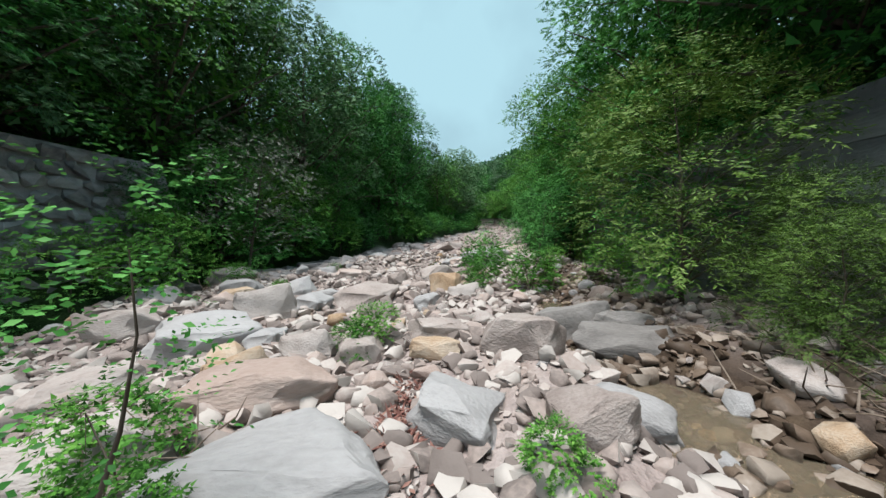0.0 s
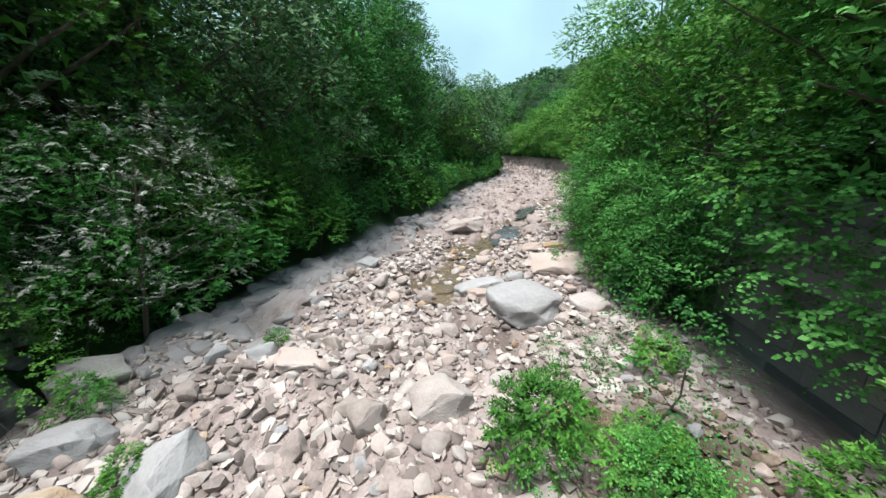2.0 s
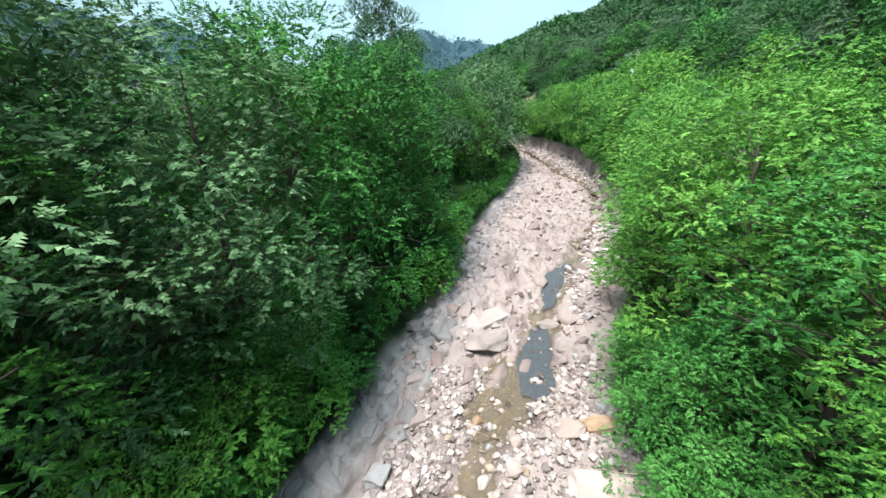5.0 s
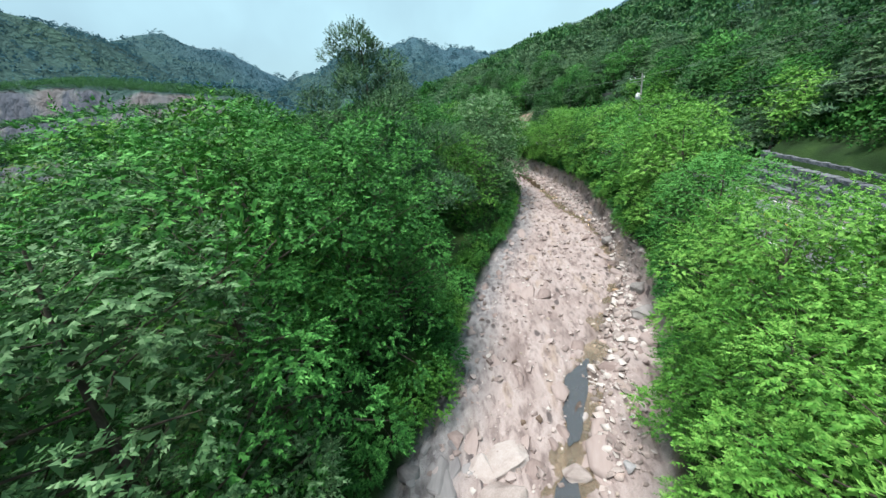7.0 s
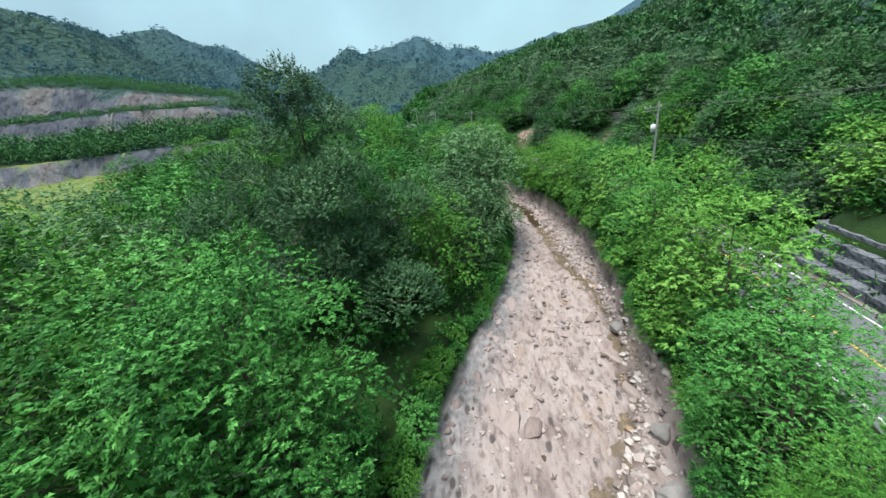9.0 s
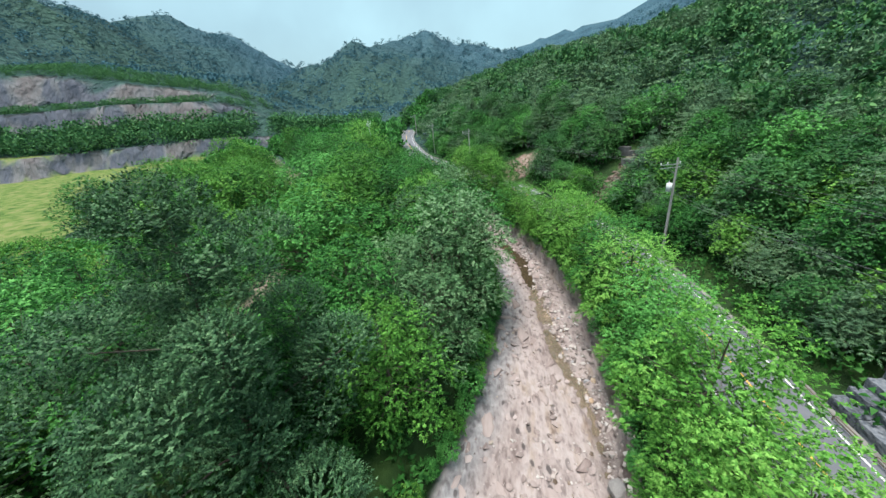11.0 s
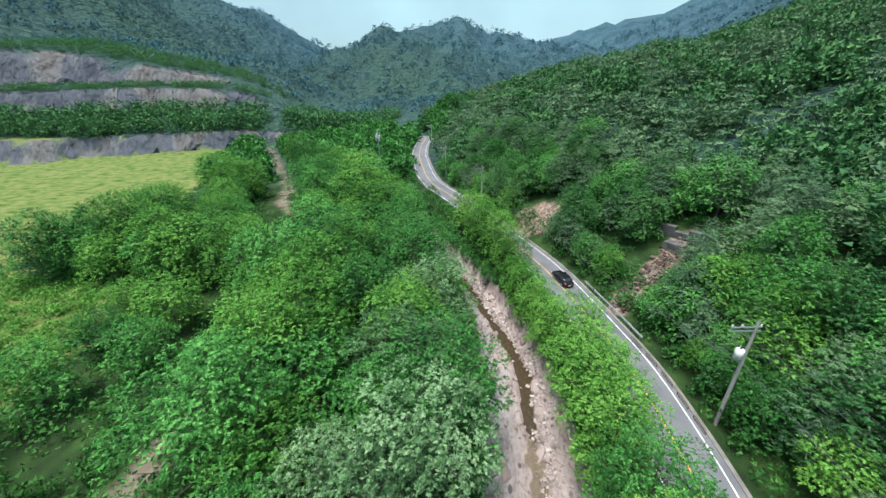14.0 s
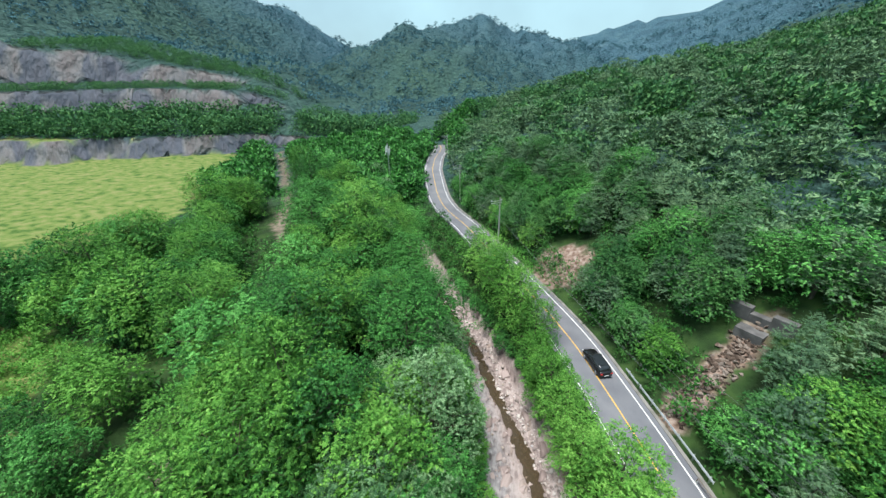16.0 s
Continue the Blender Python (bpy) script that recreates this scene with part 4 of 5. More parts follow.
for y in np.arange(80, 134, 4.0):
    put(BANK_TREE[1:2], float(road_x(y)) - ROAD_HALF - (3.6 if 95 < y < 110 else 2.6), y, 0.72 if 95 < y < 110 else 0.92, plant, group="trees on the right bank")
for x, y, s in ((9.0, -1.5, 0.9), (8.6, 3.0, 0.9), (8.6, 7.5, 0.85), (8.2, 11.5, 0.9)):
    put(ALDER[:1], x, y, s, plant, group="trees on the right bank")
for y in np.arange(7.4, 18, 1.4):
    put(FINE_BUSH[:1], float(bed_right(y)) + 2.2, y, plant.uniform(1.2, 1.7), plant, 0.5, "bushes on the wall")
for x, y, s in ((6.0, 16.2, 0.42), (6.1, 18.4, 0.5), (6.2, 20.8, 0.5), (6.6, 23.5, 0.5)):
    put(LOCUST, x, y, s, plant, group="trees on the right bank")
for x, y, s in ((-10.2, 15.5, 0.55), (-9.6, 18.5, 0.6), (-9.0, 21.5, 0.6), (-8.0, 24.5, 0.6), (-10.6, 12.6, 0.4)):
    put(LOCUST, x, y, s, plant, group="trees on the left bank")
# bushes along both edges
for y in np.arange(3, 132, 1.9):
    xl, xr = float(bed_left(y)), float(bed_right(y))
    put(BUSH if y > 17 else FINE_BUSH, xl - 0.7 + plant.uniform(-0.6, 0.3), y, plant.uniform(0.65, 1.2) * (1.35 if 6 < y < 26 else 1), plant, 0.1, "bushes along the bank")
    if y > 14.5:
        put(BUSH, xr + 1.0 + plant.uniform(-0.3, 0.9), y, plant.uniform(0.6, 1.1), plant, 0.1, "bushes along the bank")
for y in np.arange(148, 236, 3.6):
    put(BANK_TREE + SLOPE_TREE[:2], float(bed_left(y) + bed_right(y)) / 2 + plant.uniform(-2.5, 2.5), y, 0.75, plant, group="trees along the upper stream")
# left terrace beyond the front rows
count = 0
while count < 140:
    x, y = plant.uniform(-75, -8), plant.uniform(5, 190)
    d = float(bed_left(y)) - x
    if d > 12.5 and abs(x - float(track_x(y))) > (5.0 if 62 < y < 96 and x > track_x(y) else 8.0 if y > 112 else 5.5 if 60 < y < 100 else 2.6) and not (60 < y < 100 and x < track_x(y) - 5 and plant.uniform() < 0.8) and not inside(x, y, MEADOW) and plant.uniform() < (0.3 if x < track_x(y) - 3 and y < 95 else 1):
        put(SLOPE_TREE[:2] + SLOPE_TREE[:1] + BANK_TREE[:2], x, y, plant.uniform(1.0, 1.4), plant, group="trees on the terrace")
        count += 1
for x, y, s in ((-63, 106, 1.1), (-68, 104, 1.2), (-73, 107, 1.15), (-77, 104, 1.0), (-70, 110, 1.1), (-59, 109, 1.0), (-81, 113, 0.9), (-46, 92, 0.9), (-41, 84, 0.95), (-38, 76, 0.9), (-36, 90, 1.0), (-33, 83, 0.9), (-47, 100, 1.0), (-52, 104, 1.1)):
    put(SLOPE_TREE[:2] + SLOPE_TREE[:1], x, y, s, plant, group="trees beside the meadow")
# hill beside the road, nearest trees
for y in np.arange(61, 172, 2.7):
    x = float(road_x(y)) + ROAD_HALF + plant.uniform(3.7, 5.2)
    if math.hypot(x - 30.6, y - 84.3) > 2.6 and math.hypot((x - 16) / 6.2, (y - 131) / 6) > 1.5 and float(chute_d(x, y)) > 3.6:
        put(SLOPE_TREE[:2] + PINE[:1], x, y, plant.uniform(0.6, 0.8), plant, group="trees on the hill")
count = 0
while count < 285:
    y = plant.uniform(38, 175)
    off = plant.uniform(3.0, 26)
    x = float(road_x(y)) + ROAD_HALF + off
    if math.hypot((x - 16) / 6.2, (y - 131) / 6) < 1.3 or float(chute_d(x, y)) < 3.8 or (28 < y < 61 and off < 6.0):
        continue
    put((SLOPE_TREE + SLOPE_TREE[::2] + PINE) if off < 14 else (SLOPE_TREE[::2] + PINE * 2), x, y, plant.uniform(0.75, 1.05) * (0.72 if off < 6 else 1), plant, group="trees on the hill")
    count += 1
for i, src in enumerate(prototypes):
    y = -14.0 - 5.0 * (i % 3)
    x = float(bed_left(y)) - 12.0 - 4.0 * (i // 3)
    src.matrix_basis = pose(x, y, ground_at(x, y) - 0.2, 0, 0, 37 * i)

# woods further off
rng = np.random.RandomState(77)
MID = [far_crown(rng, 13, 10, 0.12, 0.5) for _ in range(4)]
FAR = [far_crown(rng, 6, 5, 0.16, 0.6) for _ in range(4)]
FINE = [far_crown(rng, 18, 13, 0.082, 0.55) for _ in range(4)]
PINES = [far_crown(rng, 20, 13, 0.08, 0.32, True) for _ in range(4)]


def scatter(n, x0, x1, y0, y1, test, seed):
    r = np.random.RandomState(seed)
    x, y = r.uniform(x0, x1, n), r.uniform(y0, y1, n)
    ok = test(x, y)
    x, y = x[ok], y[ok]
    return np.stack([x, y, land(x, y)], -1)


def free(x, y):
    s, u = quarry_s(x, y), quarry_u(x, y)
    face = ((u < 190) & (s > -12) & (s < 7)) | ((u < 150) & (((s > 32) & (s < 47)) | ((s > 64) & (s < 85))))
    open_hill = (np.hypot((x - 16) / 6.2, (y - 131) / 6) < 1.1) | (chute_d(x, y) < 2.2) | ((y > 38) & (y < 61) & (x > 20) & (x < road_x(y) + 9.5))
    return ~inside(x, y, MEADOW) & ~face & ~open_hill & (np.abs(x - road_x(y)) > 6.5) & ((np.abs(x - track_x(y)) > np.where(y > 136, 6.5, 2.3)) | (y < 52))


def hill_zone(x, y):
    off = x - road_x(y) - ROAD_HALF
    return free(x, y) & ((off > 22) | ((off > 4) & (y > 165)) | ((off > 4.5) & (y < 60)))


hill_s = scatter(4800, -40, 150, -20, 330, hill_zone, 1)
stand = waves(hill_s[:, 0], hill_s[:, 1], 45, 81) + 0.5 * waves(hill_s[:, 0], hill_s[:, 1], 15, 82)
hill_h = np.random.RandomState(2).uniform(4.8, 7.8, len(hill_s))
woods("hill_pines", hill_s[stand > -0.25], hill_h[stand > -0.25], PINES, LEAF_PINE, "dense dark pines on the hillside")
woods("hill_woods", hill_s[stand <= -0.25], hill_h[stand <= -0.25], FINE, LEAF_HILL, "dense green broadleaf woods on the hillside")
under_s = scatter(7000, -75, 60, 0, 180, lambda x, y: free(x, y) & ((bed_left(y) - x > np.where(y > 26, 0.9, 6)) | (x - road_x(y) > 5.5)), 8)
verge_s = scatter(6500, -30, 40, 30, 180, lambda x, y: (np.abs(x - road_x(y) - ROAD_HALF - 4.4) < 2.9) & ~((y > 40) & (y < 61) & (x > road_x(y) + 5.5)), 10)
strip_s = scatter(9000, -50, 30, 60, 240, lambda x, y: (x > bed_right(y) + 1.7) & (x < road_x(y) - 4.3), 12)
above_s = scatter(900, 28, 48, 26, 66, lambda x, y: (x > road_x(y) + 7.9) & (x < road_x(y) + 16), 17)
under_s = np.concatenate([under_s, verge_s, strip_s, above_s])
woods("undergrowth", under_s, np.random.RandomState(9).uniform(1.2, 2.6, len(under_s)), [t[: 3 * 44] for t in MID], LEAF_UNDER_SHADED, "low green undergrowth between the trees", "undergrowth")
scrub_s = scatter(5200, -110, -38, 56, 104, lambda x, y: inside(x, y, MEADOW) & (waves(x, y, 14, 61) > -0.5 - 0.02 * (x + 75)), 13)
woods("meadow_scrub", scrub_s, np.random.RandomState(14).uniform(0.7, 1.9, len(scrub_s)), [t[: 3 * 40] for t in MID], LEAF_BRIGHT, "low bright green scrub at the meadow's edge", "undergrowth")
floor_s = scatter(2600, -160, -20, 165, 330, lambda x, y: free(x, y) & (quarry_s(x, y) < -8), 15)
woods("valley_trees", floor_s, np.random.RandomState(16).uniform(5.5, 9.5, len(floor_s)), FINE, LEAF_GREEN, "bright green crowded trees on the valley floor")
flat_s = scatter(8500, -330, -20, 60, 330, lambda x, y: free(x, y) & (bed_left(y) - x > 12) & ((y > 170) | (x < -70)) & ~((x > -160) & (y < 330) & (quarry_s(x, y) < -8)), 3)
woods("valley_woods", flat_s, np.random.RandomState(4).uniform(4.5, 8.0, len(flat_s)) * np.where((quarry_s(flat_s[:, 0], flat_s[:, 1]) > 2) & (quarry_u(flat_s[:, 0], flat_s[:, 1]) < 205), np.where(quarry_s(flat_s[:, 0], flat_s[:, 1]) > 30, 0.6, 1.35), 1.0), [t[: 3 * 100] for t in FINE], LEAF_HILL, "dense green woods on the valley floor and quarry benches")
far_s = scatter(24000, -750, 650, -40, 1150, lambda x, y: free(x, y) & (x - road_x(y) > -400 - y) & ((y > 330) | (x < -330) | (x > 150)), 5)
woods("mountain_woods", far_s, np.random.RandomState(6).uniform(4.5, 7.5, len(far_s)), FAR, LEAF_FAR_HAZED, "distant dark green woods on the mountains, tinted blue for haze", lift=-0.02)


# ---- stones ----
def rock_mesh(name, seed, points=16, square=0.55, detail=2):
    """An angular stone about one metre across: a hull with chipped edges and an uneven skin."""
    r = np.random.RandomState(seed)
    bm = bmesh.new()
    d = r.normal(0, 1, (points, 3))
    d /= np.linalg.norm(d, axis=1)[:, None]
    d = np.sign(d) * np.abs(d) ** square
    d *= 0.5 / np.abs(d).max(axis=0)
    for p in d * r.uniform(0.78, 1.0, (points, 1)):
        bm.verts.new(p)
    bmesh.ops.convex_hull(bm, input=bm.verts)
    bmesh.ops.delete(bm, geom=[v for v in bm.verts if not v.link_faces], context="VERTS")
    if detail:
        bmesh.ops.dissolve_limit(bm, angle_limit=radians(9), verts=bm.verts, edges=bm.edges)
        bmesh.ops.bevel(bm, geom=list(bm.edges), offset=0.03, segments=detail, affect="EDGES", profile=0.6, clamp_overlap=True)
    bmesh.ops.triangulate(bm, faces=bm.faces)
    if detail == 2:
        for limit in (0.25, 0.13):
            bmesh.ops.subdivide_edges(bm, edges=[e for e in bm.edges if e.calc_length() > limit], cuts=1)
            bmesh.ops.triangulate(bm, faces=bm.faces)
        bm.normal_update()
        for v in bm.verts:
            q = v.co + Vector((seed, 0, 0))
            v.co += v.normal * (0.07 * noise.noise(q * 2.6) + 0.03 * noise.noise(q * 7) + 0.012 * noise.noise(q * 17))
    me = bpy.data.meshes.new(name)
    bm.to_mesh(me)
    bm.free()
    if detail:
        me.polygons.foreach_set("use_smooth", [True] * len(me.polygons))
        me.set_sharp_from_angle(angle=radians(34))
    return me


ROCKS, LOOSE = {}, {}
for key, mat in (("granite", ROCK), ("tan", ROCK_TAN), ("white", SLAB), ("grey", GREY_ROCK), ("pink", PINK_ROCK)):
    ROCKS[key] = []
    for i in range(5):
        me = rock_mesh("boulder", 100 + i * 7, 22 + 2 * i, 0.6)
        me.materials.append(mat)
        ROCKS[key].append(me)
    LOOSE[key] = []
    for i in range(6):
        me = rock_mesh("stone", 200 + i * 7, 18 + i, 0.85, 1)
        me.materials.append(mat)
        LOOSE[key].append(me)
WORDS = {"granite": "pale pinkish granite boulder lying in the dry stream bed", "tan": "yellowish tan boulder lying in the stream bed", "white": "white flat-topped granite boulder in the stream bed",
         "grey": "dark grey weathered boulder at the stream's edge", "pink": "flat pinkish granite slab in the stream bed"}
stone_rng = np.random.RandomState(21)
placed = []


def boulder(key, x, y, w, d, h, turn=0, up=0.35, name="boulder"):
    """One boulder; up is the share of its height that stands above the bed's level at its middle."""
    me = ROCKS[key][stone_rng.randint(5)]
    ob = new(name, me)
    z = ground_at(x, y) + h * (up - 0.5) + 0.1
    ob.matrix_basis = Matrix.LocRotScale((x, y, z), Euler((stone_rng.normal(0, 0.1), stone_rng.normal(0, 0.1), radians(turn))), (w * 1.08, d * 1.08, h * 1.1))
    placed.append((x, y, max(w, d) * 0.45))
    return tagged(ob, WORDS[key], "boulder", "boulders in the stream bed")


# the large ones that lie in the lower bed
boulder("white", -1.35, 2.55, 2.0, 1.35, 0.75, 12, 0.4)
boulder("pink", -2.1, 3.75, 1.7, 0.9, 0.5, 5, 0.4)
boulder("white", -4.55, 6.15, 1.9, 1.5, 1.1, 20, 0.55)
boulder("granite", -4.2, 7.75, 1.35, 1.2, 1.15, 35, 0.55)
boulder("white", -3.4, 8.6, 0.9, 0.7, 0.7, 60, 0.5)
boulder("white", -3.6, 10.1, 1.15, 0.8, 0.6, 15, 0.5)
boulder("granite", -1.7, 7.7, 1.05, 0.9, 0.9, 50, 0.5)
boulder("granite", -2.2, 5.4, 0.9, 0.8, 0.7, 0, 0.5)
boulder("tan", -2.9, 4.5, 0.85, 0.7, 0.6, 40, 0.5)
boulder("white", -3.3, 6.1, 0.75, 0.55, 0.45, 80, 0.5)
boulder("granite", -1.35, 5.1, 0.7, 0.6, 0.55, 10, 0.5)
boulder("granite", -0.1, 5.6, 1.1, 0.7, 0.5, 170, 0.5)
boulder("tan", -0.15, 4.9, 0.85, 0.5, 0.4, 0, 0.5)
boulder("granite", 1.05, 4.9, 1.25, 1.0, 0.7, 150, 0.55)
boulder("grey", 2.15, 6.3, 1.9, 1.2, 1.1, 20, 0.55)
boulder("grey", 2.75, 5.1, 1.6, 0.9, 0.55, 170, 0.5)
boulder("grey", 3.1, 5.9, 1.2, 0.6, 0.5, 10, 0.5)
boulder("white", 0.1, 3.25, 1.05, 0.85, 0.6, 140, 0.5)
boulder("white", 1.75, 3.3, 0.95, 0.45, 0.5, 130, 0.55)
boulder("granite", 1.25, 2.9, 0.85, 0.65, 0.5, 20, 0.5)
boulder("granite", -3.3, 2.9, 1.5, 1.0, 0.6, 20, 0.45)
boulder("granite", -4.6, 4.1, 1.3, 1.1, 0.6, 70, 0.45)
boulder("granite", -6.6, 6.9, 1.4, 0.9, 0.7, 10, 0.5)
boulder("white", -7.6, 9.0, 1.3, 0.8, 0.7, 10, 0.5)
boulder("white", -4.8, 10.95, 1.35, 1.1, 0.95, 100, 0.55)
boulder("granite", -2.2, 9.55, 1.75, 1.35, 0.9, 60, 0.55)
boulder("tan", -6.15, 10.0, 1.25, 0.9, 0.7, 30, 0.5)
boulder("tan", 0.0, 10.0, 0.85, 1.0, 0.9, 80, 0.55)
boulder("granite", -0.3, 12.5, 1.25, 1.0, 0.95, 20, 0.55)
boulder("granite", -1.7, 12.1, 0.75, 0.65, 0.6, 50, 0.5)
boulder("grey", -8.2, 12.9, 1.7, 1.1, 0.8, 20, 0.5)
boulder("grey", -10.0, 12.4, 1.9, 1.3, 1.0, 160, 0.5)
boulder("white", -6.9, 11.3, 1.3, 0.85, 0.7, 20, 0.5)
boulder("white", -5.0, 14.1, 0.85, 0.8, 0.6, 40, 0.55)
boulder("pink", -3.9, 13.8, 1.25, 0.8, 0.4, 0, 0.45)
boulder("granite", -4.6, 9.5, 1.3, 0.9, 0.6, 30, 0.5)
boulder("granite", -3.0, 11.6, 0.7, 0.6, 0.5, 120, 0.5)
boulder("pink", 0.9, 18.2, 1.3, 0.9, 0.5, 30, 0.45)
boulder("granite", 0.5, 8.9, 0.95, 0.8, 0.6, 0, 0.5)
boulder("white", -0.5, 9.1, 0.85, 0.7, 0.55, 60, 0.5)
boulder("white", 1.95, 16.8, 2.5, 2.0, 1.1, 115, 0.5)
boulder("white", 0.85, 18.9, 2.1, 1.2, 0.7, 10, 0.5)
boulder("pink", 4.0, 20.5, 2.5, 1.5, 0.8, 175, 0.5)
boulder("granite", 4.0, 16.7, 1.3, 1.0, 0.7, 110, 0.5)
boulder("white", 2.1, 19.6, 0.9, 0.8, 0.6, 30, 0.5)
boulder("granite", -1.2, 18.4, 0.8, 0.6, 0.5, 10, 0.5)
boulder("tan", -1.3, 17.6, 0.5, 0.45, 0.4, 10, 0.5)
boulder("white", -4.1, 21.1, 1.0, 0.8, 0.6, 60, 0.5)
boulder("granite", 0.4, 29.0, 2.6, 2.2, 1.0, 60, 0.45)
boulder("granite", 0.9, 31.2, 2.4, 1.8, 0.9, 20, 0.45)
boulder("granite", -0.5, 30.6, 1.7, 1.5, 0.7, 120, 0.45)
boulder("granite", 4.6, 28.3, 1.5, 1.1, 0.7, 30, 0.5)
boulder("granite", 4.1, 30.4, 1.4, 1.0, 0.6, 0, 0.5)
boulder("tan", 4.6, 23.0, 1.3, 0.8, 0.45, 0, 0.45)
boulder("pink", 3.4, 22.9, 1.4, 0.9, 0.4, 20, 0.45)
boulder("grey", 13.6, 45.5, 1.6, 1.2, 0.9, 60, 0.5)
boulder("grey", 12.4, 41.6, 1.8, 1.2, 0.9, 20, 0.5)
boulder("grey", 15.2, 56.0, 1.7, 1.3, 0.8, 30, 0.5)


def stones(count, seed, x_of, y0, y1, lo, hi, name, group):
    """Loose stones as things of their own."""
    r = np.random.RandomState(seed)
    kinds = ["granite"] * 5 + ["white"] * 2 + ["pink"] * 2 + ["tan"]
    made = 0
    while made < count:
        y = r.uniform(y0, y1)
        x = x_of(r, y)
        s = lo * (hi / lo) ** (r.uniform() ** 1.8)
        if any((x - a) ** 2 + (y - b) ** 2 < (c + 0.4 * s) ** 2 for a, b, c in placed):
            continue
        me = LOOSE[kinds[r.randint(len(kinds))]][r.randint(6)]
        ob = new(name, me)
        h = s * r.uniform(0.5, 0.8)
        ob.matrix_basis = Matrix.LocRotScale((x, y, ground_at(x, y) + h * 0.18), Euler((r.normal(0, 0.25), r.normal(0, 0.25), r.uniform(0, 6.28))), (s, s * r.uniform(0.6, 1.0), h))
        placed.append((x, y, 0.4 * s))
        tagged(ob, "loose pale stone lying in the stream bed", "stone", group)
        made += 1


stones(290, 31, lambda r, y: r.uniform(float(bed_left(y)) + (0.4 if y < 14 else 3.4), float(bed_right(y)) + 0.3), 1.6, 24, 0.3, 0.85, "stone", "stones in the lower stream bed")
stones(70, 33, lambda r, y: float(runnel_x(y)) + r.normal(0.7, 0.9), 1.6, 12, 0.16, 0.42, "river_stone", "stones along the runnel")
stones(90, 32, lambda r, y: min(float(runnel_x(y)) + abs(r.normal(0.8, 1.3)), float(bed_right(y)) + 0.6), 24, 100, 0.35, 0.95, "river_stone", "stones along the runnel")

# pebbles and cobbles, too many to count
SMALL = []
for i in range(10):
    me = rock_mesh("pebble", 300 + i, 12, 0.62, 0)
    v = np.empty(len(me.vertices) * 3, np.float32)
    me.vertices.foreach_get("co", v)
    f = np.empty(len(me.loops), np.int32)
    me.loops.foreach_get("vertex_index", f)
    SMALL.append((v.reshape(-1, 3), f.reshape(-1, 3)))
    bpy.data.meshes.remove(me)


def rubble(name, spots, sizes, mat, label, seed, category="gravel"):
    r = np.random.RandomState(seed)
    pieces = []
    for (x, y, z), s in zip(spots, sizes):
        v, f = SMALL[r.randint(10)]
        m = np.array(Euler((r.normal(0, 0.3), r.normal(0, 0.3), r.uniform(0, 6.28))).to_matrix())
        pieces.append(((v * [s, s * r.uniform(0.6, 1), s * r.uniform(0.4, 0.75)]) @ m.T + [x, y, z + 0.12 * s], f))
    v, f = gather(pieces)
    me = mesh_of(name, v, f, mat, True)
    me.set_sharp_from_angle(angle=radians(56))
    return tagged(new(name, me), label, category, kind="stuff")


def strewn(n, y0, y1, left, right, seed, power=1.0):
    r = np.random.RandomState(seed)
    y = y0 + (y1 - y0) * r.uniform(0, 1, n) ** power
    x = bed_left(y) + left + r.uniform(0, 1, n) * (bed_right(y) + right - bed_left(y) - left)
    return np.stack([x, y, land(x, y)], -1), r


p, r = strewn(19000, 1.2, 27, 0.6, 0.9, 41, 1.15)
keep = ((p[:, 0] > bed_left(p[:, 1]) + 3.2) | (p[:, 1] < 15)) & ((np.abs(p[:, 0] - runnel_x(p[:, 1])) > 0.9 * runnel_w(p[:, 1])) | (r.uniform(0, 1, len(p)) < 0.5) | (p[:, 1] < 13))
p = p[keep]
near = (np.abs(p[:, 0] - runnel_x(p[:, 1]) - 0.7) < 1.2) & (p[:, 1] < 13) & (p[:, 0] > runnel_x(p[:, 1]) - 0.5)
wet = p[near]
rubble("wet_pebbles", wet, 0.08 * (0.36 / 0.08) ** (r.uniform(0, 1, len(wet)) ** 1.7), WET_PEBBLE, "brownish damp pebbles beside the water", 6)
p = p[~near]
rubble("pebbles", p, 0.07 * (0.46 / 0.07) ** (r.uniform(0, 1, len(p)) ** 1.55), PEBBLE, "pale pebbles and cobbles covering the stream bed", 1)
p, r = strewn(1100, 24, 60, 2.0, 0.4, 42)
rubble("cobbles", p, 0.08 * (0.5 / 0.08) ** (r.uniform(0, 1, len(p)) ** 2.2), PEBBLE, "scattered cobbles on the smooth bedrock", 2)
p, r = strewn(1300, 26, 125, 0.8, -0.5, 45)
p[:, 2] -= 0.05
rubble("flat_stones", p, 0.2 * (0.8 / 0.2) ** (r.uniform(0, 1, len(p)) ** 2.2), PINK_STONES, "flat pinkish stones bedded in the stream floor", 5)


def ledges(name, spots, sizes, mat, label, group, seed):
    """Low rock ledges, things of their own on a few shared meshes."""
    r = np.random.RandomState(seed)
    shapes = []
    for i in range(5):
        me = rock_mesh(name, 500 + 10 * seed + i, 15, 0.75, 1)
        me.materials.append(mat)
        shapes.append(me)
    for (x, y, z), s in zip(spots, sizes):
        ob = new(name, shapes[r.randint(5)])
        ob.matrix_basis = Matrix.LocRotScale((x, y, z + 0.02 * s), Euler((r.normal(0, 0.15), r.normal(0, 0.15), r.normal(0, 0.5))), (s * r.uniform(0.5, 0.8), s * r.uniform(0.8, 1.3), s * r.uniform(0.35, 0.6)))
        tagged(ob, label, "bedrock", group)


